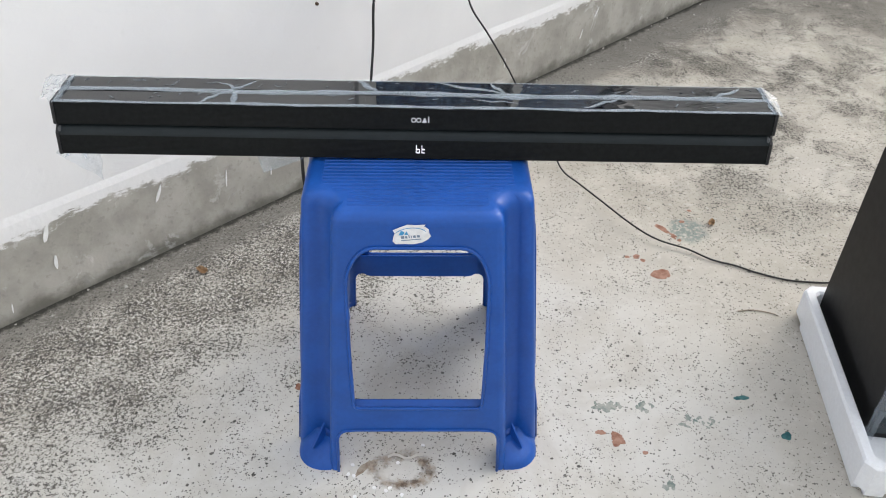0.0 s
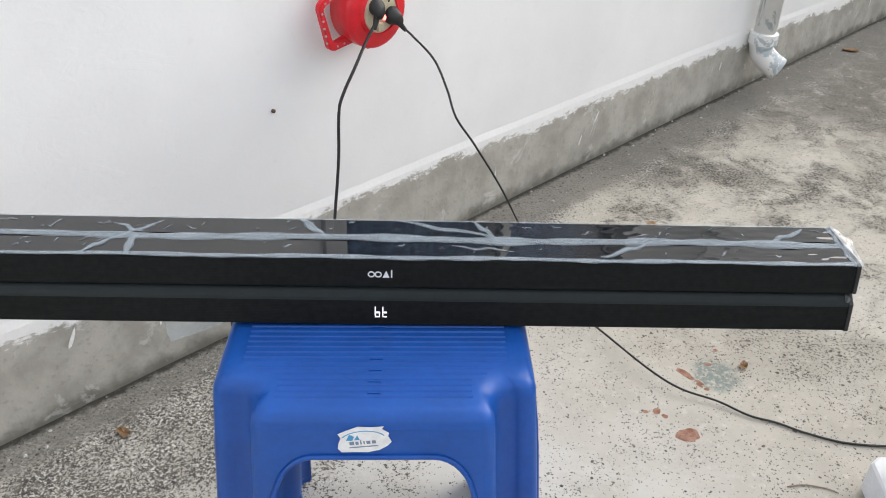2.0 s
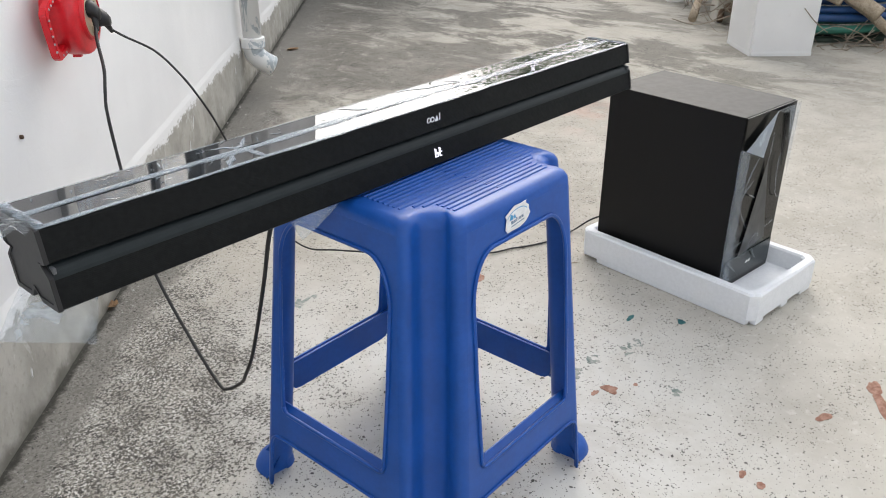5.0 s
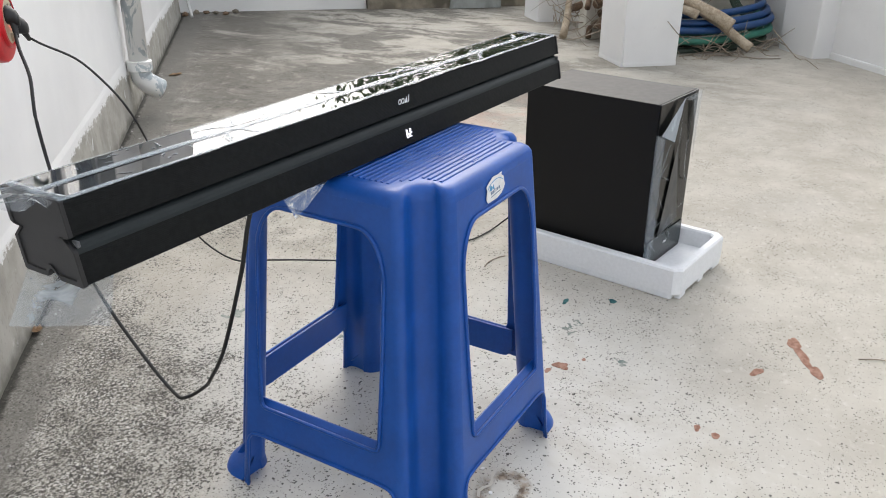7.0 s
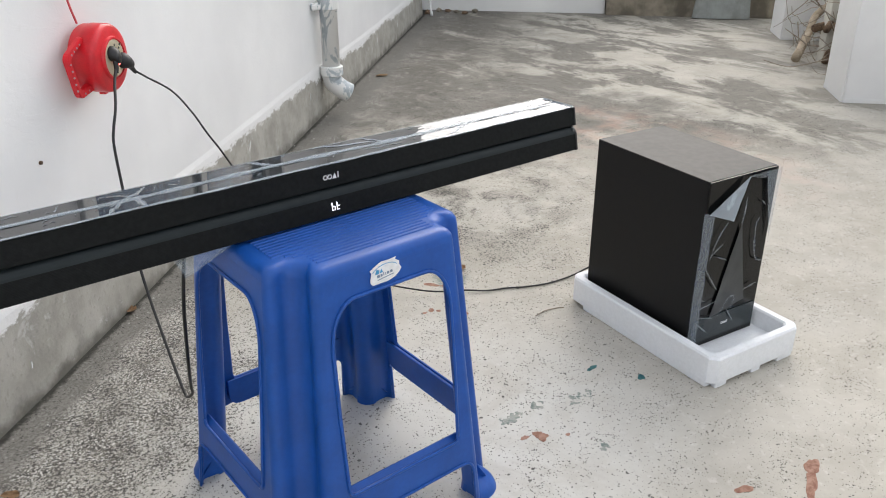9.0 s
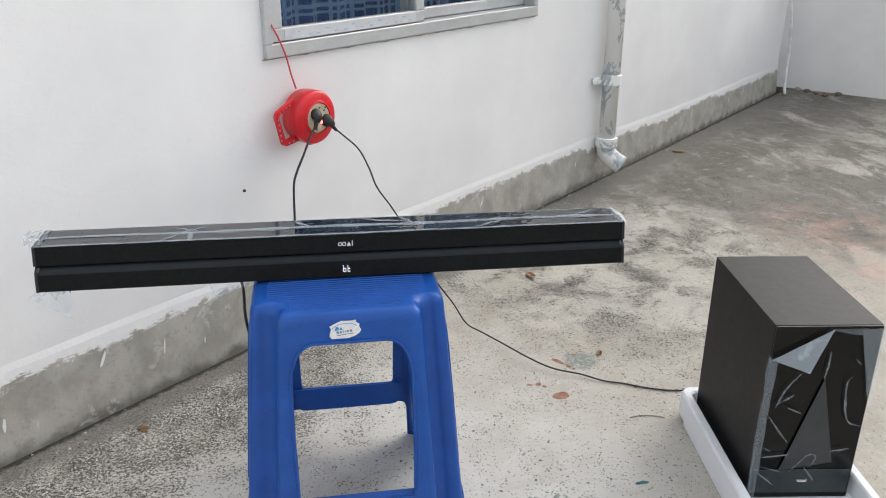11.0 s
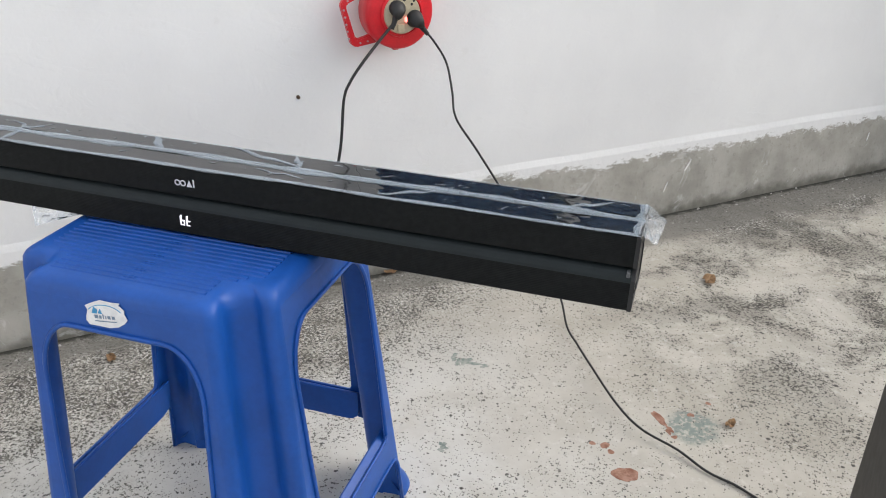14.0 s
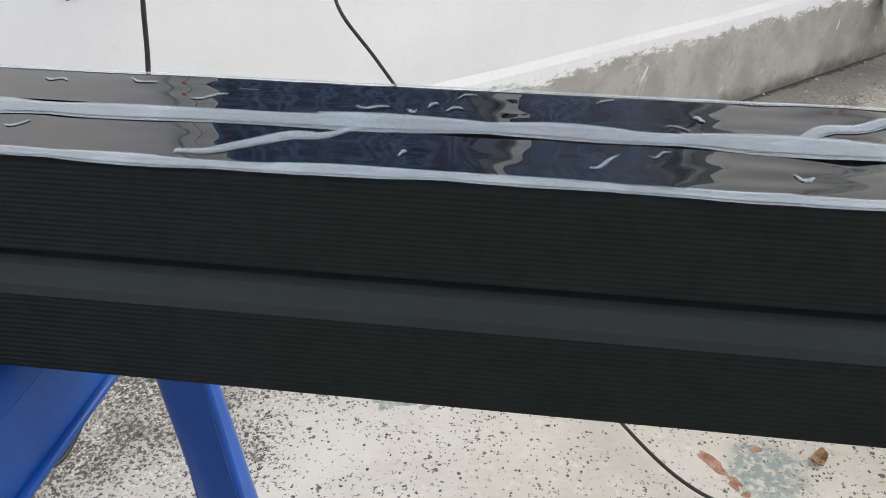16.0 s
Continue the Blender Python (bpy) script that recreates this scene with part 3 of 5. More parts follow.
for i in range(15):
    x, z = WS0 + 0.072 + 0.031 * i + q.uniform(-0.004, 0.004), WZ0 + 0.041 + 0.010 * (i % 3 == 1)
    box((x, -0.0058, z), (x + q.uniform(0.006, 0.019), -0.0050, z + q.uniform(0.0018, 0.0045)), 0, 1, b)
part("printed_bar", b, M_PRINT2, tape)
lat = part("latch", box((0.352, -0.012, 0.80), (0.366, -0.0045, 0.87), 0.002), M_BLACK, win)
rings = []
for i in range(140):
    s = WS0 - 0.004 + (WS1 - WS0 + 0.006) * i / 139
    w = 0.0035 + 0.006 * max(0.0, noise.noise((s * 21, 2, 0))) + 0.002 * noise.noise((s * 90, 7, 0))
    rings.append([Vector((s, 0.01, WZ0 - 0.0005)), Vector((s, -0.011, WZ0 - 0.0005)), Vector((s, -0.009, WZ0 - 0.5 * w)), Vector((s, -0.0015, WZ0 - w)), Vector((s, 0.01, WZ0 - w))])
part("sill_mortar", loft(rings), M_MORTAR, win)
cur = thing("curtain", "dark blue checked curtain behind the window", "curtain", WALLP)
for a, b in ((WS0 - 0.02, 0.37), (0.375, WS1 + 0.02)):
    rings = []
    for i in range(60):
        x = a + (b - a) * i / 59
        y = 0.125 + 0.012 * math.sin(x * 70) + 0.006 * math.sin(x * 23)
        rings.append([Vector((x, y, WZ0 - 0.05)), Vector((x, y, WZ1 + 0.05)), Vector((x, y + 0.002, WZ1 + 0.05)), Vector((x, y + 0.002, WZ0 - 0.05))])
    part("curtain_panel", loft(rings), M_CURTAIN, cur, smooth=True)
room = bmesh.new()
box((WS0 - 0.3, 0.2, WZ0 - 0.3), (WS1 + 0.3, 1.2, WZ1 + 0.3), 0, 1, room)
room.faces.ensure_lookup_table()
bmesh.ops.delete(room, geom=[f for f in room.faces if f.calc_center_median().y < 0.21], context="FACES")
tagged(obj("wall_inner", room, M_DUSK, m=WALLP), "dim plaster of the room behind the window", "wall", kind="structure")

# ---- blue plastic stool ----
STX, STY, STH = -0.003, 1.166, 0.459


def half(z):
    return 0.186 - 0.038 * z / 0.458


def flat(z):
    return 0.132 - 0.028 * z / 0.458


def corner_line(z, inset=0.0, r=0.024):
    """The re-entrant corner at height z, from one flat side to the next."""
    h, p = half(z) - inset, flat(z) - inset
    pts = [(p - 0.008, -h)] + [(p - 0.008 + 0.011 * math.sin(radians(a)), -h + 0.011 - 0.011 * math.cos(radians(a))) for a in (15, 35, 55, 72)] + [(p + 0.0028, -h + 0.0125), (p + 0.0012, -(p + r) - 0.002)]
    for k in range(1, 8):
        a = math.pi - math.pi / 2 * k / 7
        pts.append((p + r + r * math.cos(a), -(p + r) + r * math.sin(a)))
    return pts + [(p + r + 0.002, -(p + 0.0012)), (h - 0.0125, -(p + 0.0028))] + [(h - 0.011 + 0.011 * math.cos(radians(a)), -(p - 0.008) - 0.011 * math.sin(radians(a))) for a in (72, 55, 35, 15)] + [(h, -p + 0.008)]


def stool():
    t = thing("stool", "blue moulded plastic stool with ribbed seat and open arched sides", "stool", pose(STX, STY, 0) @ Matrix.Diagonal((1, 1, 0.990, 1)))
    # seat with rounded rim and notched corners
    rings = []
    for z, ins in ((0.440, 0.0), (0.449, 0.0005), (0.4545, 0.003), (0.4578, 0.0075), (0.4588, 0.013)):
        ring = []
        for q in range(4):
            c, s = math.cos(q * math.pi / 2), math.sin(q * math.pi / 2)
            ring += [Vector((x * c - y * s, x * s + y * c, z)) for x, y in corner_line(z, ins)]
        rings.append(ring)
    b = loft(rings, True, False)
    b.verts.ensure_lookup_table()
    n = len(rings[0])
    b.faces.new([b.verts[4 * n + i] for i in range(n)])
    seat = part("seat", b, M_BLUE, t, smooth=True)
    seat.data.set_sharp_from_angle(angle=radians(40))
    # raised ribs across the seat
    for i in range(33):
        y = -0.124 + i * 0.00775
        w = 0.124 if abs(y) < 0.078 else (0.116 - 0.9 * (abs(y) - 0.078) if abs(y) < 0.1 else 0.088)
        for a, c in ((-w, w),):
            b = bmesh.new()
            sec = [(-0.0024, 0.0), (-0.0013, 0.0016), (0.0013, 0.0016), (0.0024, 0.0)]
            loft([[Vector((x, y + u, 0.4586 + v)) for u, v in sec] for x in (a, a + 0.003, c - 0.003, c)], True, True, b)
            part("rib", b, M_BLUE, seat)
    # worn moulded lettering strip between the ribs, as plain bars
    b = bmesh.new()
    for i in range(16):
        box((-0.006, -0.1212 + i * 0.0155, 0.4586), (0.006, -0.1190 + i * 0.0155, 0.4600), 0, 1, b)
    part("moulded_mark", b, M_BLUE, seat)

    # one side: arched opening above a rail, open between the feet
    def arc(cx, cz, rx, rz, a0, a1, n):
        return [(cx + rx * math.cos(radians(a0 + (a1 - a0) * i / n)), cz + rz * math.sin(radians(a0 + (a1 - a0) * i / n))) for i in range(n + 1)]
    hole = [(-0.0895, 0.1355)] + [(-0.0920, 0.142), (-0.0935, 0.25)] + arc(-0.0535, 0.350, 0.039, 0.0625, 180, 90, 9) + arc(0.0535, 0.350, 0.039, 0.0625, 90, 0, 9) + [(0.0935, 0.25), (0.0920, 0.142), (0.0895, 0.1355), (0.084, 0.1330), (-0.084, 0.1330)]
    foot_in = [(-0.1255, 0.0), (-0.1185, 0.064)] + arc(-0.104, 0.066, 0.0145, 0.021, 178, 92, 6) + [(-0.09, 0.0885), (0.09, 0.0885)] + arc(0.104, 0.066, 0.0145, 0.021, 88, 2, 6) + [(0.1185, 0.064), (0.1255, 0.0)]
    edge = lambda z: flat(z) - 0.008
    rim = [(edge(0), 0.0), (edge(0.15), 0.15), (edge(0.3), 0.3), (edge(0.442), 0.442), (-edge(0.442), 0.442), (-edge(0.3), 0.3), (-edge(0.15), 0.15), (-edge(0), 0.0)]
    foot_in[0], foot_in[-1] = (-edge(0) + 0.0035, 0.0), (edge(0) - 0.0035, 0.0)

    def side(q):
        rot = Matrix.Rotation(q * math.pi / 2, 4, "Z")
        b = bmesh.new()
        for loop in (rim + foot_in, hole):
            vs = [b.verts.new((a, -half(z), z)) for a, z in loop]
            for i in range(len(vs)):
                b.edges.new((vs[i], vs[(i + 1) % len(vs)]))
        bmesh.ops.triangle_fill(b, use_beauty=True, edges=list(b.edges), normal=(0, -1, 0))
        r = bmesh.ops.extrude_face_region(b, geom=list(b.faces))
        for v in r["geom"]:
            if isinstance(v, bmesh.types.BMVert):
                v.co.y += 0.0032
        bmesh.ops.transform(b, matrix=rot, verts=b.verts)
        p = part("side_panel", b, M_BLUE, t)
        # rolled lip along the openings
        b = bmesh.new()
        at = lambda a, z, o: rot @ Vector((a, -half(z) - o, z))
        loop = [at(a, z, 0.0008) for a, z in hole]
        tube(loop + loop[:2], 0.0026, 6, b, smooth=False)
        tube([at(a, z, 0.0008) for a, z in foot_in], 0.0022, 6, b, smooth=False)
        part("lip", b, M_BLUE, p, smooth=True)
        # the rail's inward ledge with little webs
        b = bmesh.new()
        rows = []
        for x, low in ((-0.104, 0.108), (-0.101, 0.097), (-0.094, 0.0905), (-0.084, 0.0885), (0.084, 0.0885), (0.094, 0.0905), (0.101, 0.097), (0.104, 0.108)):
            rows.append([rot @ Vector((x, -half(z) + o, z)) for o, z in ((0.0008, 0.1325), (0.0095, 0.1392), (0.0115, 0.1388), (0.0120, 0.1370), (0.0120, low), (0.0030, low))])
        loft(rows, True, True, b)
        part("rail_ledge", b, M_BLUE, p)

    def leg(q):
        rot = Matrix.Rotation(q * math.pi / 2, 4, "Z")
        b = bmesh.new()
        outer = [[rot @ Vector((x, y, z)) for x, y in corner_line(z)] for z in (0.0, 0.11, 0.22, 0.33, 0.442)]
        inner = [[rot @ Vector((x, y, z)) for x, y in corner_line(z, 0.003)] for z in (0.0, 0.11, 0.22, 0.33, 0.442)]
        n = len(outer[0])
        vo = [[b.verts.new(p) for p in r] for r in outer]
        vi = [[b.verts.new(p) for p in r] for r in inner]
        for k in range(4):
            for i in range(n - 1):
                b.faces.new((vo[k][i], vo[k][i + 1], vo[k + 1][i + 1], vo[k + 1][i]))
                b.faces.new((vi[k][i + 1], vi[k][i], vi[k + 1][i], vi[k + 1][i + 1]))
            for i in (0, n - 1):
                b.faces.new((vo[k][i], vo[k + 1][i], vi[k + 1][i], vi[k][i]))
        for i in range(n - 1):
            b.faces.new((vo[0][i], vi[0][i], vi[0][i + 1], vo[0][i + 1]))
        p = part("leg", b, M_BLUE, t, smooth=True)
        p.data.set_sharp_from_angle(angle=radians(45))
        # flared toe with its small web
        f, h = flat(0.0), half(0.0) - 0.001
        out = [(f, -h)] + [(h - 0.040 + 0.040 * math.cos(radians(a)), -h + 0.040 + 0.040 * math.sin(radians(a))) for a in range(-90, 1, 10)] + [(h, -f)]
        inn = corner_line(0.05)[6:-6]
        idx = [inn[min(len(inn) - 1, round(i * (len(inn) - 1) / (len(out) - 1)))] for i in range(len(out))]
        low = [[rot @ Vector((x, y, 0.0)) for x, y in out], [rot @ Vector((x * 0.985, y * 0.985, 0.008)) for x, y in out], [rot @ Vector((x * 0.96, y * 0.96, 0.013)) for x, y in out], [rot @ Vector((x + 0.001, y - 0.001, 0.036)) for x, y in idx], [rot @ Vector((x - 0.002, y + 0.002, 0.0)) for x, y in idx]]
        ft = part("foot", loft(low, True, False), M_BLUE, p, smooth=True)
        ft.data.set_sharp_from_angle(angle=radians(35))
        b = bmesh.new()
        c = flat(0.02) + 0.012
        web = [Vector((c, -c, 0.060)), Vector((c + 0.019, -c - 0.019, 0.022)), Vector((c, -c, 0.014))]
        sd = Vector((0.0011, 0.0011, 0))
        loft([[rot @ (w - sd) for w in web], [rot @ (w + sd) for w in web]], True, True, b)
        part("web", b, M_BLUE, ft)

    for q in range(4):
        side(q)
        leg(q)
    # torn paper label: a blue wedge and plain bars for print
    k = 0.038 / 0.458
    lm = pose(-0.0085, -half(0.433) - 0.0012, 0.433, 90 - math.degrees(math.atan(k)) * -1 - 2 * math.degrees(math.atan(k)), 0, 0)
    rot = Matrix.Rotation(radians(6), 4, "Z")
    b = slab([tuple((rot @ Vector((x, y, 0))).xy) for x, y in [(-0.0225, -0.003), (-0.0235, -0.0075), (-0.0205, -0.012), (-0.009, -0.0128), (0.002, -0.0142), (0.013, -0.0125), (0.0205, -0.0085), (0.0245, -0.0045), (0.0222, 0.0015), (0.0232, 0.0055), (0.0175, 0.0105), (0.0195, 0.0130), (0.0085, 0.0132), (-0.003, 0.0150), (-0.0125, 0.0120), (-0.0215, 0.0085), (-0.0195, 0.0040)]], 0.0, 0.0007)
    bmesh.ops.transform(b, matrix=lm, verts=b.verts)
    lab = part("paper_label", b, M_PAPER, t, "torn white paper label with blue print")
    b = bmesh.new()
    slab([(-0.015, 0.001), (-0.0095, 0.0005), (-0.0075, 0.0045), (-0.0115, 0.0075)], 0.0006, 0.0011, b)
    slab([(-0.008, 0.001), (-0.003, 0.0005), (-0.0045, 0.0060)], 0.0006, 0.0010, b)
    rim_line = [(0.0205 * math.cos(radians(a)), 0.0105 * math.sin(radians(a))) for a in range(20, 170, 15)]
    slab(rim_line + [(x * 0.95, y * 0.93) for x, y in reversed(rim_line)], 0.0006, 0.0010, b)
    bmesh.ops.transform(b, matrix=rot, verts=b.verts)
    bmesh.ops.transform(b, matrix=lm, verts=b.verts)
    part("printed_wedge", b, M_PRINT, lab)
    b = bmesh.new()
    for x0, x1, y0, y1 in ((-0.0125, -0.0085, -0.0045, -0.0008), (-0.0072, -0.0045, -0.0045, -0.0012), (-0.0030, -0.0018, -0.0045, 0.0002), (-0.0002, 0.0010, -0.0045, -0.0012), (0.0025, 0.0058, -0.0045, -0.0012), (0.0074, 0.0108, -0.0045, -0.0012), (-0.013, 0.012, -0.0078, -0.0068)):
        box((x0, y0, 0.0006), (x1, y1, 0.0010), 0, 1, b)
    bmesh.ops.transform(b, matrix=lm @ rot, verts=b.verts)
    part("printed_bar", b, M_INK, lab)


stool()

# ---- soundbar ----
BX0, BX1, BYF, BYB, BZ0, BZ1 = -0.474, 0.466, 1.1525, 1.2245, 0.4585, 0.5275


def bar_profile(grow=0.0, ribs=True):
    """The body's section (y, z), a block with a V groove along the middle of each side, clockwise from the front's top."""
    f, bk, lo, hi = BYF - grow, BYB + grow, BZ0 - grow * 0.4, BZ1 + grow
    pts = []

    def face(z0, z1, y, out):
        n = 17
        if not ribs:
            return [(y, z0), (y, z1)]
        r = [(y, z0)]
        for i in range(n):
            a = z0 + (z1 - z0) * (i + 0.15) / n
            c = z0 + (z1 - z0) * (i + 0.85) / n
            r += [(y, a), (y + out * 0.00011, a + (z1 - z0) * 0.02), (y + out * 0.00011, c - (z1 - z0) * 0.02), (y, c)]
        return r + [(y, z1)]
    pts += face(hi - 0.0015, 0.4995, f, -1)
    pts += [(f + 0.003, 0.4985), (f + 0.0085, 0.4985), (f + 0.0085, 0.4965)]
    pts += face(0.4875, lo + 0.0015, f, -1)
    mid = (f + bk) / 2
    pts += [(f + 0.002, lo), (mid - 0.009, lo), (mid - 0.002, lo + 0.008), (mid + 0.002, lo + 0.008), (mid + 0.009, lo), (bk - 0.002, lo)]
    pts += face(lo + 0.0015, 0.4875, bk, 1)
    pts += [(bk - 0.0105, 0.4965), (bk - 0.0105, 0.4975), (bk - 0.003, 0.498)]
    pts += face(0.4995, hi - 0.0015, bk, 1)
    pts += [(bk - 0.002, hi), (mid + 0.006, hi), (mid + 0.0015, hi - 0.006), (mid - 0.0015, hi - 0.006), (mid - 0.006, hi), (f + 0.002, hi)]
    return [(y + lean(z), z) for y, z in pts]


LEAN = 0.20   # the front leans back a little


def lean(z):
    return LEAN * (z - BZ1)


def film_sheet(fn, nu, nv):
    b = bmesh.new()
    vs = [[b.verts.new(fn(i / nu, j / nv)) for j in range(nv + 1)] for i in range(nu + 1)]
    for i in range(nu):
        for j in range(nv):
            b.faces.new((vs[i][j], vs[i + 1][j], vs[i + 1][j + 1], vs[i][j + 1]))
    return b


def plain_mark(b, w, at):
    """A small maker's mark drawn as plain shapes: two rings, a wedge and a bar."""
    for cx in (-0.0085, -0.0025):
        ro, ri, n = 0.0031, 0.0021, 18
        lo = [Vector((cx + ro * math.cos(6.2832 * i / n), ro * math.sin(6.2832 * i / n), 0)) for i in range(n)]
        li = [Vector((cx + ri * math.cos(6.2832 * i / n), ri * math.sin(6.2832 * i / n), 0)) for i in range(n)]
        up = Vector((0, 0, 0.0005))
        loft([lo, [v + up for v in lo], [v + up for v in li], li, lo], True, False, b)
    slab([(0.0012, -0.0031), (0.0072, -0.0031), (0.0046, 0.0036)], 0, 0.0005, b)
    box((0.0086, -0.0031, 0), (0.0098, 0.0048, 0.0005), 0, 1, b)
    bmesh.ops.transform(b, matrix=at @ Matrix.Scale(w, 4), verts=b.verts)
    return b


def soundbar():
    t = thing("soundbar", "long matt black soundbar with glossy top under clear film", "soundbar", Matrix.Translation((0, 1.15, 0.49)) @ Euler((0, radians(0.4), radians(-0.35))).to_matrix().to_4x4() @ Matrix.Translation((0, -1.15, -0.49)))
    prof = bar_profile()
    part("body", loft([[Vector((x, y, z)) for y, z in prof] for x in (BX0 + 0.004, BX1 - 0.004)]), M_GRILLE, t)
    cap = bar_profile(0.0012, False)
    for x0, x1 in ((BX0, BX0 + 0.004), (BX1 - 0.004, BX1)):
        cy, cz = (BYF + BYB) / 2, (BZ0 + BZ1) / 2
        o = -1 if x0 < 0 else 1
        face = [Vector((x0 if o < 0 else x1, cy + (y - cy) * 0.985, cz + (z - cz) * 0.985)) for y, z in cap]
        near = [Vector((x0 + 0.0008 if o < 0 else x1 - 0.0008, y, z)) for y, z in cap]
        back = [Vector((x1 if o < 0 else x0, y, z)) for y, z in cap]
        ins = [Vector((x0 if o < 0 else x1, cy + (y - cy) * 0.86, cz + (z - cz) * 0.86)) for y, z in cap]
        deep = [Vector(((x0 + 0.0012) if o < 0 else (x1 - 0.0012), cy + (y - cy) * 0.85, cz + (z - cz) * 0.85)) for y, z in cap]
        part("end_cap", loft([back, near, face, ins, deep]), M_CAP, t)
    # the lower block's rounded shoulder, coloured paler for the light on it
    strip = [(BYF - 0.0004 + 0.0089 * (1 - math.sin(radians(a))), 0.4850 + 0.0118 * math.cos(radians(a))) for a in (0, 15, 30, 45, 60, 75, 90)] + [(BYF + 0.003, 0.4850), (BYF + 0.0085, 0.490)]
    part("groove_shoulder", loft([[Vector((x, y + lean(z), z)) for y, z in strip] for x in (BX0 + 0.004, BX1 - 0.004)]), M_SHOULDER, t, "grille's rounded shoulder below the groove, its light catch put in the colour")
    mid = (BYF + BYB) / 2
    def lie(u, v):
        x = BX0 - 0.004 + (BX1 - BX0 + 0.010) * u
        y = BYF - 0.0015 + (BYB - BYF + 0.003) * v
        z = BZ1 + 0.0010 + 0.00012 * noise.noise((x * 5, v * 1.5, 0))
        k = max(0.0, min(1.0, (x + 0.02) / 0.36))
        return Vector((x, y, z + k * (0.00030 * noise.noise((x * 24, v * 9, 7)) + 0.00042 * k * noise.noise((x * 58, v * 13, 2)))))
    for v0, v1 in ((0.045, 0.425), (0.575, 0.955)):
        b = film_sheet(lambda u, v: lie(0.010 + 0.979 * u, v0 + (v1 - v0) * v), 300, 12)
        r = bmesh.ops.extrude_edge_only(b, edges=[e for e in b.edges if e.is_boundary])
        for e in r["geom"]:
            if isinstance(e, bmesh.types.BMVert):
                e.co.z = BZ1 - 0.001
        pane = part("top_panel", b, M_GLOSS, t, "glossy black top strip under clinging clear film", smooth=True)
        pane.data.set_sharp_from_angle(angle=radians(50))
    # small grey clips where the caps meet the front groove
    for x in (BX0 + 0.0045, BX1 - 0.0085):
        part("clip", box((x, BYF - 0.0014 + lean(0.49), 0.4900), (x + 0.0032, BYF + 0.006 + lean(0.49), 0.4955), 0.0006, 1), M_CLIP, t)
    for x in (-0.355, 0.355):
        for y in (BYF + 0.000, BYB - 0.022):
            part("rubber_pad", box((x - 0.008, y - 0.006, BZ0 - 0.0026), (x + 0.008, y + 0.006, BZ0 + 0.001), 0.0012, 1), M_BLACK, t)
    front = Matrix.Translation((0.0, BYF - 0.0004 + lean(0.511), 0.0)) @ Matrix.Rotation(math.pi / 2, 4, "X")
    part("maker_mark", plain_mark(bmesh.new(), 1.1, Matrix.Translation((0, 0, 0.5125)) @ front), M_SILVER, t, "silver maker's mark")
    # lit segments: the letters b and t
    seg = bmesh.new()
    h = 0.0105
    for x0, x1, z0, z1 in ((-0.0062, -0.0054, -0.5, 0.5), (-0.0051, -0.0024, -0.5, -0.43), (-0.0051, -0.0024, -0.04, 0.03), (-0.0021, -0.0013, -0.5, 0.03), (0.0013, 0.0021, -0.5, 0.5), (0.0024, 0.0054, -0.5, -0.43), (0.0024, 0.0054, -0.04, 0.03)):
        box((x0, BYF - 0.0007 + lean(0.4675), 0.473 + z0 * h), (x1, BYF + 0.0005 + lean(0.4785), 0.473 + z1 * h), 0, 1, seg)
    part("display_segment", seg, M_GLOW, t, "lit white display letters bt")
    # packing film lying on the top, creased along its length and across
    creases = [(-0.286, 0.06, -0.262, 0.42, 0.0035), (-0.262, 0.42, -0.222, 0.86, 0.0030), (-0.242, 0.04, -0.244, 0.50, 0.0050), (-0.270, 0.82, -0.236, 0.55, 0.0026), (-0.085, 0.95, -0.056, 0.52, 0.0045),
               (0.012, 0.95, 0.118, 0.55, 0.0036), (0.092, 0.93, 0.112, 0.56, 0.0030), (0.212, 0.10, 0.262, 0.46, 0.0040), (0.385, 0.52, 0.432, 0.88, 0.0036), (0.068, 0.32, 0.128, 0.24, 0.0020)]

    def loose(p00, p10, p01, p11, amp, seed, nu=18, nv=14):
        a, b_, c, d = [Vector(p) for p in (p00, p10, p01, p11)]
        nrm = (b_ - a).cross(c - a).normalized()

        def f(u, v):
            p = a * (1 - u) * (1 - v) + b_ * u * (1 - v) + c * (1 - u) * v + d * u * v
            q = amp * (noise.noise((u * 3.1 + seed, v * 3.3, seed)) + 0.5 * noise.noise((u * 8 + seed, v * 7, 2.0)))
            return p + nrm * q * min(1, 4 * v) + Vector((0.25 * q, 0.2 * q, 0))
        return film_sheet(f, nu, nv)
    # milky strips where the film is creased
    strips = [([(BX0 + 0.002 + 0.0493 * i, 0.045 + 0.012 * math.sin(i * 1.7)) for i in range(20)], 0.0046, 0),
              ([(BX0 + 0.002 + 0.0493 * i, 0.50 + 0.025 * math.sin(i * 0.9)) for i in range(20)], 0.0078, 0),
              ([(BX0 + 0.002 + 0.0493 * i, 0.965) for i in range(20)], 0.0014, 0),
              ([(BX0 + 0.006 + 0.002 * (i % 2), 0.05 + 0.18 * i) for i in range(6)], 0.0055, 0),
              ([(BX1 - 0.004 - 0.002 * (i % 2), 0.05 + 0.18 * i) for i in range(6)], 0.0045, 0)]
    strips += [([(x0 + (x1 - x0) * k / 5, v0 + (v1 - v0) * k / 5 + 0.03 * math.sin(2.2 * k + 9 * x0)) for k in range(6)], w, 1) for x0, v0, x1, v1, w in creases]
    # short worm-like bubbles in the film that clings to the two gloss strips
    q = random.Random(12)
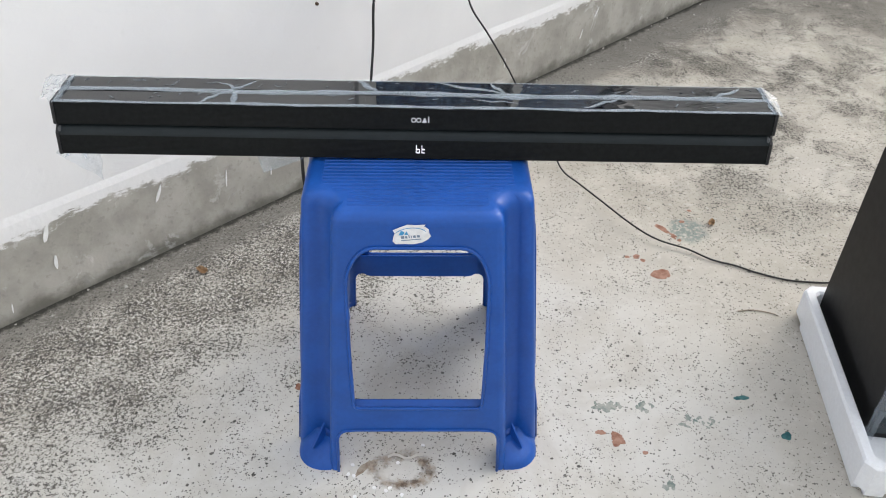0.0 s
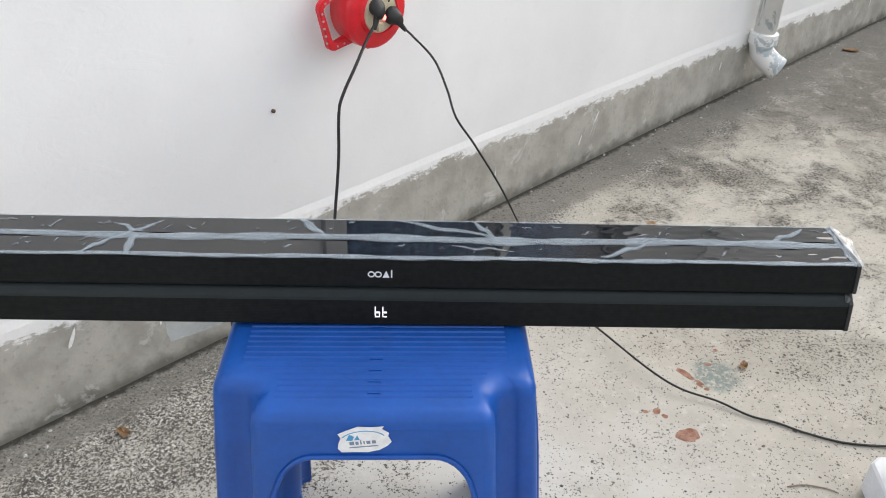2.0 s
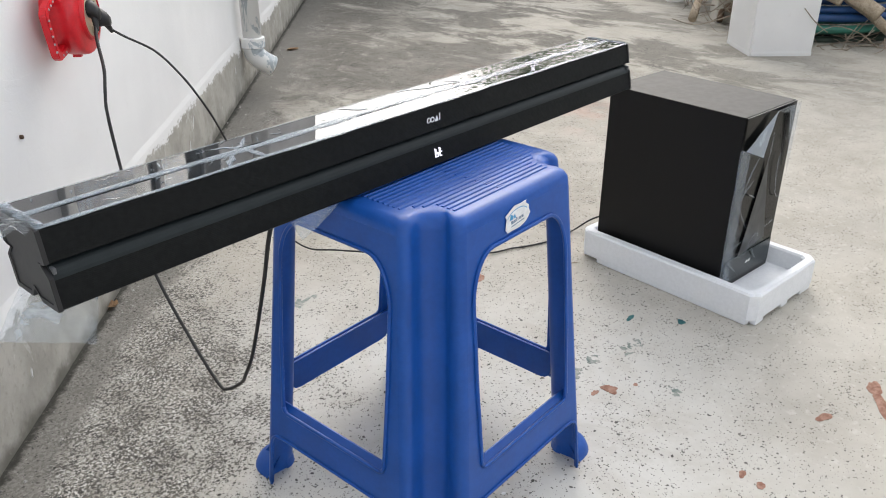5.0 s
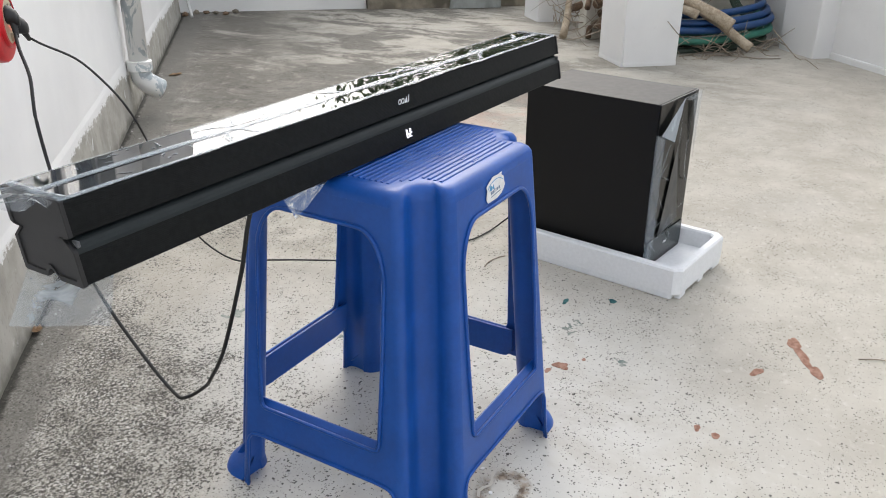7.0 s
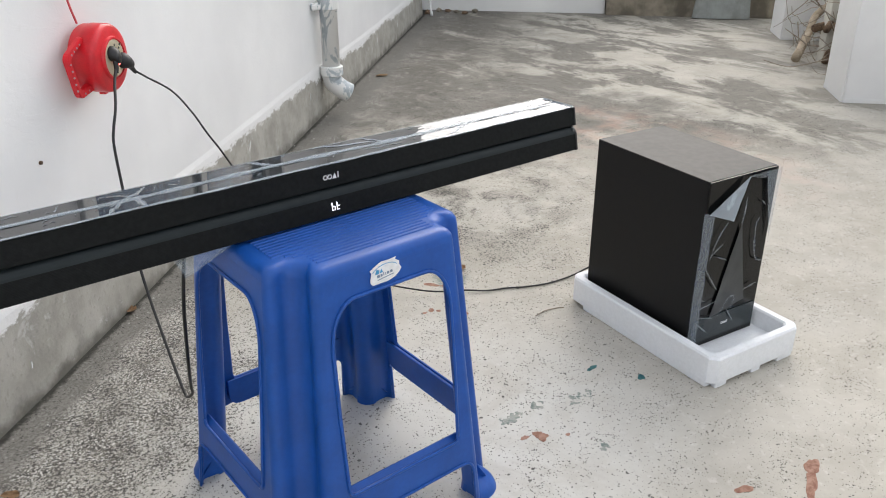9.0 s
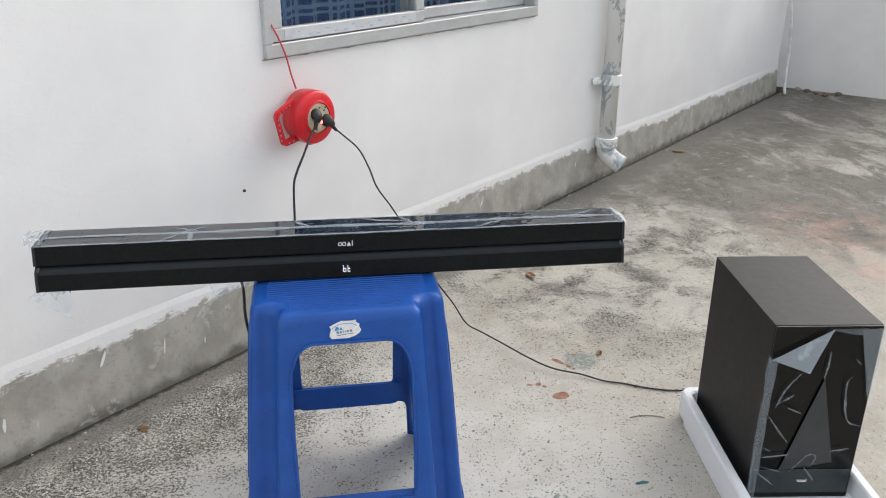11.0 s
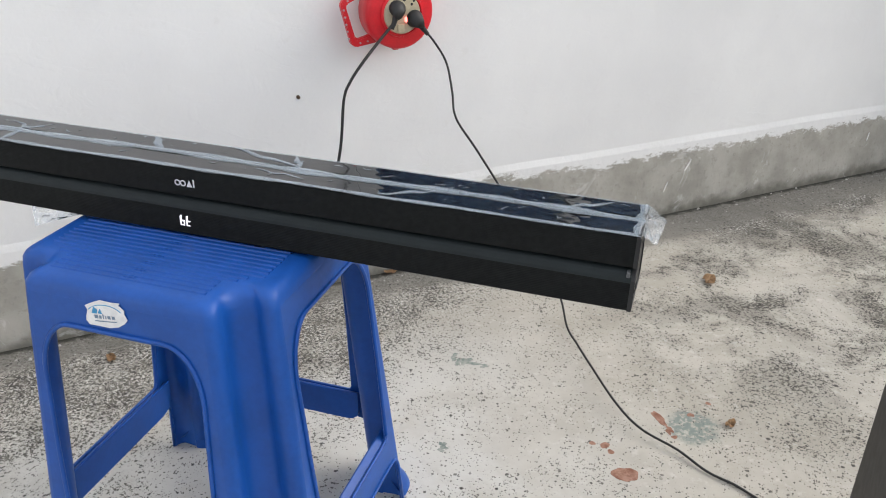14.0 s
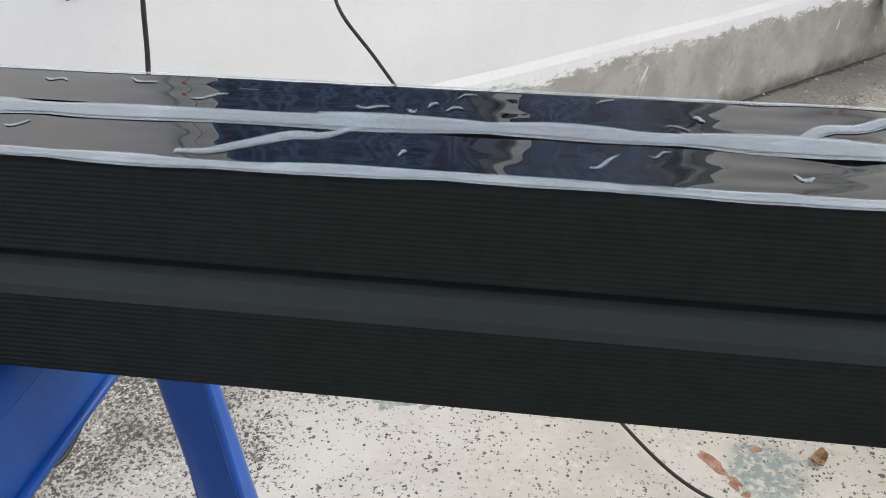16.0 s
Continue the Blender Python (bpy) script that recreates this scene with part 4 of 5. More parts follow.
    for i in range(58):
        x0 = q.choice((q.uniform(-0.45, -0.03), q.uniform(-0.45, -0.2), q.uniform(0.0, 0.45)))
        v0, ln, a = q.choice((q.uniform(0.15, 0.36), q.uniform(0.64, 0.9))), q.uniform(0.003, 0.014), q.uniform(-0.5, 1.2)
        strips.append(([(x0 + ln * math.cos(a) * k / 3, max(0.1, min(0.92, v0 + ln * math.sin(a) * k / 3 / 0.075 + 0.02 * math.sin(k * 2.1 + i)))) for k in range(4)], q.uniform(0.0005, 0.0010), 1))
    for n_, (st, wide, ends) in enumerate(strips):
        line = spline([(x, v, 0) for x, v in st], 6)
        b = bmesh.new()
        rows = []
        for i_, q in enumerate(line):
            tdir = (line[min(i_ + 1, len(line) - 1)] - line[max(i_ - 1, 0)])
            tdir = Vector((tdir.x, tdir.y * 0.075, 0)).normalized()
            sd = Vector((-tdir.y, tdir.x, 0))
            base = lie((q.x - BX0 + 0.004) / (BX1 - BX0 + 0.010), min(0.97, max(0.03, q.y))) + Vector((0, 0, 0.00012 + 0.00004 * (n_ % 6)))
            w = wide * (0.6 + 0.75 * abs(noise.noise((q.x * 17, n_, q.y * 3)))) * (1 if not ends else 0.25 + math.sin(3.14 * min(0.96, max(0.08, i_ / len(line)))))
            rows.append((base, sd * w))
        loft([[c - e, c, c + e] for c, e in rows], False, False, b)
        up = Vector((0, 0, 0.00025))
        loft([[c + up - e * 0.66, c + up + e * 0.1, c + up + e * 0.74] for c, e in rows], False, False, b)
        part("crease", b, M_CREASE, t, smooth=True)
    # loose ends: past the right cap, over and under the left cap, and below the front near the stool
    part("film_end", loose((BX1 - 0.004, BYF + 0.002, BZ1 + 0.003), (BX1 - 0.004, BYB, BZ1 + 0.003), (BX1 + 0.013, BYF + 0.014, BZ1 - 0.012), (BX1 + 0.018, BYB - 0.014, BZ1 - 0.006), 0.0028, 3), M_FILM2, t, smooth=True)
    part("film_end", loose((BX0 + 0.01, BYF + 0.001, BZ1 + 0.003), (BX0 + 0.01, BYB, BZ1 + 0.003), (BX0 - 0.018, BYF + 0.014, BZ1 - 0.002), (BX0 - 0.034, BYB + 0.005, BZ1 - 0.004), 0.007, 8), M_FILM2, t, smooth=True)
    part("film_end", loose((BX0 + 0.045, BYF + 0.006, BZ0 - 0.001), (BX0 + 0.002, BYB - 0.012, BZ0 - 0.001), (BX0 + 0.036, BYF + 0.012, BZ0 - 0.058), (BX0 - 0.034, BYB - 0.03, BZ0 - 0.034), 0.006, 15), M_FOLD, t, smooth=True)
    part("film_end", loose((-0.222, BYF + 0.006, BZ0 - 0.0015), (-0.132, BYF + 0.004, BZ0 - 0.0015), (-0.212, BYF - 0.006, BZ0 - 0.030), (-0.190, BYF - 0.006, BZ0 - 0.021), 0.0012, 21), M_CREASE, t, smooth=True)


soundbar()

# ---- foam tray and subwoofer ----
def foam_tray():
    m = pose(0.797, 1.121, 0, 0, 0, -7.2)
    t = thing("foam_tray", "white moulded foam packing tray on the floor", "packing tray", m)
    hx, hy, ch, top = 0.122, 0.204, 0.014, 0.066

    def ring(dx, z, c):
        x, y = hx - dx, hy - dx
        pts = []
        for sx, sy, first in ((1, -1, "x"), (1, 1, "y"), (-1, 1, "x"), (-1, -1, "y")):
            a, b = (sx * (x - c), sy * y), (sx * x, sy * (y - c))
            pts += [a, b] if first == "x" else [b, a]
        return [Vector((px, py, z)) for px, py in pts]
    b = loft([ring(0.001, 0.0095, ch), ring(0.0, 0.012, ch), ring(0.0, top - 0.004, ch), ring(0.003, top, ch), ring(0.016, top, ch * 0.6), ring(0.019, top - 0.004, ch * 0.6), ring(0.021, 0.028, ch * 0.6)])
    part("body", b, M_FOAM, t)
    for x0, x1, y0, y1 in ((-0.108, -0.078, -0.2035, -0.190), (-0.010, 0.016, -0.2035, -0.165), (0.066, 0.108, -0.2035, -0.190), (-0.108, -0.062, 0.16, 0.2035), (0.062, 0.108, 0.16, 0.2035),
                           (-0.1215, -0.078, -0.1895, 0.158), (0.078, 0.1215, -0.1895, -0.05), (0.078, 0.1215, 0.0, 0.158)):
        part("foot_block", box((x0, y0, 0.0), (x1, y1, 0.018), 0.003, 2), M_FOAM, t)


foam_tray()


def subwoofer():
    m = pose(0.803, 1.157, 0.0285, 0, 0, -7.6)
    t = thing("subwoofer", "black wood-finish subwoofer box with film-covered front, in foam tray", "subwoofer", m)
    hx, hy, h = 0.0905, 0.149, 0.3470
    part("cabinet", box((-hx, -hy + 0.004, 0), (hx, hy, h), 0.0012, 2), M_VINYL, t)
    part("front_panel", box((-hx + 0.0008, -hy, 0.0005), (hx - 0.0008, -hy + 0.0042, h - 0.001), 0.0008, 1), M_FRONT, t, "black front panel")
    part("lower_trim", box((-hx + 0.004, -hy - 0.0022, 0.012), (hx - 0.004, -hy - 0.0002, 0.062), 0.0008, 1), M_TRIM, t, "dark lower trim strip, the film's teal reflection put in its colour")
    part("maker_mark", plain_mark(bmesh.new(), 0.8, Matrix.Translation((0.002, -hy - 0.0022, 0.038)) @ Matrix.Rotation(math.pi / 2, 4, "X")), M_SILVER, t, "silver maker's mark")
    b = bmesh.new()
    turned([(0.017, 0), (0.018, 0.001), (0.018, 0.004), (0.013, 0.006)], 24, b, Matrix.Translation((0.0888, 0.03, 0.05)) @ Matrix.Rotation(math.pi / 2, 4, "Y"))
    part("knob", b, M_BLACK, t)
    # clear film over the front, creased, its upper corner folded down
    rnd = random.Random(5)
    runs = [[(-0.036, 0.262), (-0.055, 0.236), (-0.064, 0.216), (-0.072, 0.193)], [(-0.070, 0.200), (-0.043, 0.218)], [(-0.080, 0.176), (-0.061, 0.150), (-0.040, 0.123)], [(0.006, 0.302), (0.006, 0.278), (0.003, 0.251)],
            [(0.050, 0.253), (0.044, 0.233), (0.057, 0.168), (0.088, 0.153)], [(-0.080, 0.091), (-0.032, 0.097)], [(-0.081, 0.072), (-0.040, 0.060)], [(-0.027, 0.060), (0.001, 0.095), (0.016, 0.091), (0.008, 0.069)],
            [(0.036, 0.102), (0.072, 0.108)], [(-0.083, 0.059), (-0.054, 0.035)], [(-0.002, 0.070), (0.020, 0.041)], [(0.049, 0.288), (0.061, 0.277)], [(-0.051, 0.194), (-0.026, 0.182)], [(-0.081, 0.113), (-0.069, 0.105)]]

    # its loose border
    def border(u, v):
        z = 0.006 + 0.282 * v
        return Vector((-hx - 0.003 + 0.009 * u + 0.003 * noise.noise((v * 6, u, 5)), -hy - 0.012 + 0.014 * (1 - u) + 0.002 * noise.noise((v * 11, u * 2, 0)), z))
    film = part("film", film_sheet(border, 6, 40), M_WING, t, "clear creased packing film", smooth=True)

    # milky creases standing off the film
    for i, run in enumerate(runs):
        line = spline([(x, -hy - 0.0058, z) for x, z in run], 6)
        w, rows = rnd.uniform(0.0011, 0.0020), []
        for n_, p in enumerate(line):
            tdir = (line[min(n_ + 1, len(line) - 1)] - line[max(n_ - 1, 0)]).normalized()
            sd = Vector((-tdir.z, 0, tdir.x)) * w * (0.45 + 0.75 * math.sin(3.14 * min(0.95, max(0.06, n_ / len(line))))) * (0.8 + 0.7 * noise.noise((n_ * 0.6, i, 0)))
            rows.append([p - sd, p + Vector((0, -0.0012, 0)), p + sd])
        part("crease", loft(rows, False, False), M_CREASE, film, smooth=True)
    for off, (pts, mt) in zip((0.0080, 0.0036, 0.0066, 0.0060), (([(-0.0920, 0.2880), (0.004, 0.3450), (-0.024, 0.2610)], M_FLAP), ([(0.006, 0.249), (0.048, 0.078), (-0.045, 0.062)], M_HAZE), ([(0.050, 0.343), (0.0915, 0.346), (0.086, 0.200)], M_WING), ([(-0.004, 0.3435), (0.060, 0.3455), (0.050, 0.331)], M_VEIL))):
        (ax, az), (bx, bz), (cx, cz) = pts

        def tri(u, v):
            x = ax + (bx - ax) * u * (1 - v) + (cx - ax) * v
            z = az + (bz - az) * u * (1 - v) + (cz - az) * v
            return Vector((x, -hy - off - 0.0010 * noise.noise((x * 50, z * 50, 0)), z))
        part("fold", film_sheet(tri, 12, 12), mt, film, smooth=True)


subwoofer()

# ---- cable reel, plugs and cords ----
RS, RZ = -0.110, 0.551


def reel():
    t = thing("cable_reel", "round red plastic cable reel with beige sockets, hung on the wall", "cable reel", WALLP @ Matrix.Translation((0, -0.010, 0)))
    m = Matrix.Translation((RS, -0.004, RZ)) @ Matrix.Rotation(math.pi / 2, 4, "X")
    prof = [(0.052, 0.0), (0.061, 0.002), (0.063, 0.006), (0.063, 0.020), (0.0645, 0.022), (0.0645, 0.044), (0.0640, 0.049), (0.0620, 0.0525), (0.0585, 0.0545), (0.048, 0.0560), (0.0415, 0.0572), (0.0400, 0.0620), (0.0365, 0.063), (0.0355, 0.060)]
    ob = part("case", turned(prof, 56, None, m), M_RED, t, smooth=True)
    ob.data.set_sharp_from_angle(angle=radians(38))
    part("socket_face", turned([(0.035, 0.056), (0.035, 0.0605), (0.033, 0.0618)], 40, None, m), M_BEIGE, t, "beige socket plate")
    b = bmesh.new()
    for k in range(5):
        x, y = ((0.004, 0.024), (0.018, 0.016), (0.022, 0.022), (-0.004, 0.002), (0.004, 0.006))[k]
        turned([(0.0024, 0.0612), (0.0024, 0.0622)], 12, b)
        b.verts.ensure_lookup_table()
        bmesh.ops.translate(b, vec=(x, y, 0), verts=b.verts[-24:])
    bmesh.ops.transform(b, matrix=m, verts=b.verts)
    part("socket_hole", b, M_BLACK, t)
    part("switch", box((RS - 0.010, -0.071, RZ - 0.030), (RS + 0.002, -0.064, RZ - 0.017), 0.001), M_BEIGE, t)
    part("lamp", turned([(0.0052, 0.060), (0.0052, 0.064), (0.003, 0.0665)], 16, None, m @ Matrix.Translation((0.009, -0.010, 0))), M_LED, t, "small glowing red lamp")
    # carrying handle: a perforated frame beside the drum
    hd = bmesh.new()
    out = [(-0.104, 0.016), (-0.098, 0.026), (-0.050, 0.047), (-0.040, 0.047), (-0.030, -0.052), (-0.078, -0.059), (-0.087, -0.053)]
    inn = [(-0.094, 0.013), (-0.091, 0.018), (-0.056, 0.034), (-0.048, 0.034), (-0.044, -0.037), (-0.073, -0.045), (-0.079, -0.041)]
    y0, y1 = 0.018, 0.031
    loft([[Vector((x, y, y0)) for x, y in out], [Vector((x, y, y1)) for x, y in out], [Vector((x, y, y1)) for x, y in inn], [Vector((x, y, y0)) for x, y in inn], [Vector((x, y, y0)) for x, y in out]], True, False, hd)
    bmesh.ops.remove_doubles(hd, verts=hd.verts, dist=1e-5)
    bmesh.ops.bevel(hd, geom=list(hd.edges), offset=0.0018, segments=2, affect="EDGES")
    bmesh.ops.transform(hd, matrix=m, verts=hd.verts)
    handle = part("handle", hd, M_RED, t, smooth=False)
    dots = [(-0.0985 + 0.0017 * i, 0.008 - 0.0125 * i) for i in range(5)] + [(-0.091 + 0.010 * i, 0.0235 + 0.0043 * i) for i in range(4)] + [(-0.070 + 0.014 * i, -0.0515 + 0.002 * i) for i in range(2)]
    for x, y in dots:
        part("stud", turned([(0.0019, 0.030), (0.0019, 0.0318), (0.0012, 0.0323)], 10, None, m @ Matrix.Translation((x, y, 0))), M_STUD, handle)
    for a in (35, 268):
        x, y = 0.0655 * math.cos(radians(a)), 0.0655 * math.sin(radians(a))
        part("catch", box((RS + x - 0.005, -0.038, RZ + y - 0.004), (RS + x + 0.005, -0.024, RZ + y + 0.004), 0.0015), M_RED, t)


reel()


def cable(name, pts, r, material, label):
    return tagged(obj(name, tube(pts, r, 8), material, None, "", True), label, "cable")


def plug(s, z, ang):
    t = thing("plug", "black moulded mains plug pushed into the reel", "plug", WALLP @ Matrix.Translation((s, -0.074, z)) @ Matrix.Rotation(radians(ang), 4, "Y") @ Matrix.Scale(1.22, 4), "mains plugs")
    rings = []
    for y, w, h, dz in ((0.003, 0.0125, 0.0115, 0.002), (-0.005, 0.013, 0.012, 0.001), (-0.008, 0.0115, 0.011, 0), (-0.013, 0.009, 0.0095, -0.003), (-0.016, 0.006, 0.007, -0.006)):
        rings.append([Vector((w * math.cos(a), y, dz + h * math.sin(a))) for a in [6.2832 * k / 16 for k in range(16)]])
    part("body", loft(rings), M_BLACK, t, smooth=True)
    part("strain_relief", tube([(0, -0.008, -0.006), (0, -0.010, -0.016), (0, -0.012, -0.028)], 0.0052, 10, None, 0.55), M_BLACK, t, smooth=True)


plug(-0.121, 0.560, 25)
plug(-0.087, 0.541, -38)
cable("red_cord", [wp(-0.126, 0.020, 0.617), wp(-0.136, 0.018, 0.65), wp(-0.150, 0.018, 0.70), wp(-0.168, 0.016, 0.742), wp(-0.180, 0.014, 0.765), wp(-0.174, -0.01, 0.79)], 0.0021, M_CORD, "thin red mains cord hanging from the window")
cable("power_cable", [wp(-0.132, 0.086, 0.537), wp(-0.158, 0.094, 0.516), wp(-0.200, 0.112, 0.482), wp(-0.226, 0.117, 0.452), (-0.095, 1.751, 0.421), (-0.098, 1.735, 0.34), (-0.106, 1.70, 0.245), (-0.110, 1.655, 0.165), (-0.118, 1.57, 0.090), (-0.127, 1.490, 0.042), (-0.132, 1.455, 0.050), (-0.140, 1.405, 0.090), (-0.150, 1.378, 0.120), (-0.165, 1.330, 0.189), (-0.179, 1.271, 0.319), (-0.177, 1.250, 0.398), (-0.18, 1.215, 0.465), (-0.16, 1.2, 0.472)], 0.0027, M_BLACK, "black power cable looping down under the soundbar")
cable("subwoofer_cable", [wp(-0.071, 0.086, 0.521), wp(-0.062, 0.106, 0.505), wp(-0.060, 0.155, 0.478), wp(-0.067, 0.195, 0.438), (0.099, 1.789, 0.398), (0.135, 1.80, 0.34), (0.19, 1.825, 0.24), (0.245, 1.845, 0.125), (0.295, 1.845, 0.05), (0.322, 1.795, 0.014), (0.350, 1.740, 0.016), (0.383, 1.680, 0.018), (0.440, 1.588, 0.016), (0.485, 1.541, 0.012), (0.543, 1.515, 0.007), (0.587, 1.484, 0.004), (0.628, 1.468, 0.003), (0.665, 1.446, 0.003), (0.712, 1.426, 0.003), (0.755, 1.418, 0.003), (0.800, 1.412, 0.006), (0.832, 1.385, 0.030), (0.83, 1.312, 0.075)], 0.0020, M_BLACK, "thin black cable trailing over the floor")


# ---- drain pipe ----
def drain_pipe():
    t = thing("drain_pipe", "grey drain pipe blotched with white paint on the wall", "drain pipe", WALLP)
    s, d, r = 1.455, 0.046, 0.033
    at = Matrix.Translation((s, -d, 0))
    part("pipe", turned([(r, 0.14), (r, 2.9)], 28, None, at), M_PIPE, t, smooth=True)
    part("coupling", turned([(r + 0.001, 0.395), (r + 0.006, 0.398), (r + 0.006, 0.432), (r + 0.001, 0.436)], 28, None, at), M_PIPE, t)
    el = [(s, -d, 0.17), (s, -d, 0.135), (s + 0.004, -d - 0.010, 0.117), (s + 0.012, -d - 0.028, 0.099), (s + 0.021, -d - 0.046, 0.086), (s + 0.027, -d - 0.058, 0.078)]
    part("elbow", tube(el, r + 0.003, 24, n=4), M_PIPE, t, smooth=True)
    part("collar", turned([(r + 0.004, 0.150), (r + 0.010, 0.153), (r + 0.010, 0.185), (r + 0.004, 0.188)], 28, None, at), M_PIPE, t)
    part("clamp", box((s - 0.072, -0.020, 0.400), (s + 0.055, -0.001, 0.424), 0.003), M_PIPE, t)
    part("screw_tab", box((s - 0.078, -0.034, 0.404), (s - 0.050, -0.004, 0.420), 0.003), M_PIPE, t)


drain_pipe()
cable("white_hose", [wp(3.60, 0.03, 0.70), wp(3.66, 0.05, 0.45), wp(3.72, 0.05, 0.25), wp(3.70, 0.06, 0.10), wp(3.66, 0.08, 0.012)], 0.009, M_PVC, "thin white hose leaning in the wall's corner")
cable("slack_wire", [wp(3.93, 0.35, 0.62), wp(3.935, 0.75, 0.50), wp(3.935, 1.10, 0.425), wp(3.89, 1.3, 0.40), wp(3.89, 1.9, 0.42)], 0.004, M_GALV, "slack grey wire along the end wall")
tagged(obj("green_post", box((3.925, -1.185, 0.27), (3.945, -1.165, 0.9), 0.003), M_HOSED, m=WALLP), "thin dark green post at the end wall's edge", "post")

# leaning board
b = slab([(0, 0), (0.345, 0), (0.335, 0.21), (0.322, 0.232), (0.30, 0.24), (0.08, 0.232), (0.05, 0.224), (0.03, 0.20)], -0.013, 0.013)
bmesh.ops.transform(b, matrix=Matrix.Rotation(math.pi / 2, 4, "X"), verts=b.verts)
bmesh.ops.transform(b, matrix=Matrix.Translation(wp(3.835, 1.69, 0.003)) @ Matrix.Rotation(TURN - math.pi / 2, 4, "Z") @ Matrix.Rotation(radians(-9), 4, "X"), verts=b.verts)
tagged(obj("leaning_board", b, M_BOARD), "grey board leaning on the low concrete wall", "board")

# ---- heap of branches, poles and hoses behind the pillars ----
rnd = random.Random(11)


def branch(s0, d0, s1, d1, z0, z1, r, material, seed, name="branch", label="thick dry brown branch in the heap", wob=0.06):
    q = random.Random(seed)
    pts = []
    for i in range(7):
        k = i / 6
        pts.append(wp(s0 + (s1 - s0) * k + q.uniform(-wob, wob) * 0.5, d0 + (d1 - d0) * k + q.uniform(-wob, wob) * 0.5, max(r + 0.002, z0 + (z1 - z0) * k + q.uniform(-wob, wob) * 0.4)))
    return tagged(obj(name, tube(pts, r, 8, None, 0.6, 5), material, None, "", True), label, "branch")


for i in range(12):
    s0 = rnd.uniform(2.35, 2.7)
    branch(s0, rnd.uniform(2.15, 2.3), s0 + rnd.uniform(0.4, 0.9), rnd.uniform(2.3, 2.7), rnd.uniform(0.03, 0.28), rnd.uniform(0.08, 0.42), rnd.uniform(0.014, 0.028), M_BARK, 30 + i, wob=0.12)
branch(2.62, 2.02, 3.2, 2.35, 0.02, 0.33, 0.022, M_WOOD, 71, label="pale bare branch leaning on the heap", wob=0.05)


def twigs(name, s0, s1, d0, d1, z1, n, seed, material, label, r=0.003):
    """A tangle of thin dry twigs as one heap."""
    q, b = random.Random(seed), bmesh.new()
    for i in range(n):
        a, c = q.uniform(s0, s1), q.uniform(d0, d1)
        ang, ln = q.uniform(0, 6.28), q.uniform(0.12, 0.38)
        z = q.uniform(0.005, z1)
        p = [wp(a + math.cos(ang) * ln * k + q.uniform(-0.03, 0.03), c + math.sin(ang) * ln * k + q.uniform(-0.03, 0.03), max(0.004, z + (k - 0.5) * q.uniform(-0.2, 0.25))) for k in (0, 0.35, 0.7, 1)]
        tube(p, q.uniform(0.5, 1.3) * r, 5, b, 0.5, 3)
    return tagged(obj(name, b, material, None, "", True), label, "twigs", kind="stuff")


twigs("twig_heap", 2.25, 3.1, 2.1, 2.5, 0.34, 90, 3, M_TWIG, "tangled heap of dry grey twigs")
twigs("twig_litter", 1.98, 2.5, 2.42, 2.95, 0.05, 70, 4, M_TWIG, "dry twigs strewn below the hoses")


def hose(name, z, s, material, r, label, bow):
    cable(name, [wp(s + 0.02, 2.20, z), wp(s - 0.02 - bow, 2.42, z - 0.01), wp(s - 0.03 - bow, 2.62, z - 0.012), wp(s - bow, 2.82, z), wp(s + 0.05, 2.98, z + 0.02), wp(s + 0.25, 3.05, z + 0.04)], r, material, label)


for i, (z, s, mt, r, bow) in enumerate(((0.075, 2.18, M_HOSEG, 0.019, 0.02), (0.11, 2.24, M_HOSEG, 0.019, 0.03), (0.055, 2.26, M_HOSEG, 0.018, 0.02), (0.125, 2.18, M_HOSEB, 0.018, 0.02), (0.155, 2.22, M_HOSEB, 0.018, 0.03), (0.185, 2.27, M_HOSEB, 0.018, 0.02), (0.02, 2.22, M_HOSED, 0.018, 0.02), (0.03, 2.30, M_HOSED, 0.02, 0.02))):
    hose("hose", z, s, mt, r, "coil of green hose on the floor" if mt is M_HOSEG else ("coil of blue hose in the heap" if mt is M_HOSEB else "coil of dark green hose in the heap"), bow)
for i, (s0, d0, z0, s1, d1, z1, r) in enumerate(((2.02, 2.76, 0.04, 2.30, 2.40, 0.33, 0.024), (2.05, 2.66, 0.14, 2.32, 2.30, 0.36, 0.034), (2.10, 2.50, 0.19, 2.36, 2.24, 0.28, 0.022))):
    branch(s0, d0, s1, d1, z0, z1, r, M_WOOD, 90 + i, "log", "pale barkless log lying over the hoses", 0.01)
for z in (0.24, 0.29):
    tagged(obj("pvc_pipe", tube([wp(2.42, 2.2, z), wp(2.45, 2.6, z), wp(2.48, 3.1, z + 0.02)], 0.022, 12), M_PVC, None, "", True), "white plastic pipe lying over the heap", "pipe")
for i in range(7):
    cable("wire_coil", [wp(2.42 + 0.02 * i, 2.84, 0.45), wp(2.40 + 0.015 * i, 2.82 + 0.012 * i, 0.30), wp(2.38 + 0.01 * i, 2.86 + 0.012 * i, 0.18), wp(2.36, 2.95 + 0.01 * i, 0.13), wp(2.38, 3.04, 0.12 + 0.004 * i)], 0.008, M_HOSED, "dark looped cable hanging over the heap")
cable("thin_stalk", [wp(1.885, 2.24, 0.20), wp(1.88, 2.30, 0.14), wp(1.89, 2.36, 0.10)], 0.0022, M_TWIG, "thin dry stalk against the pillar")
tagged(obj("inner_wall", box((2.62, -3.12, -0.01), (2.72, -2.15, 0.95), 0.006), M_CREAM, m=WALLP), "faded cream low wall behind the heap", "wall", kind="structure")

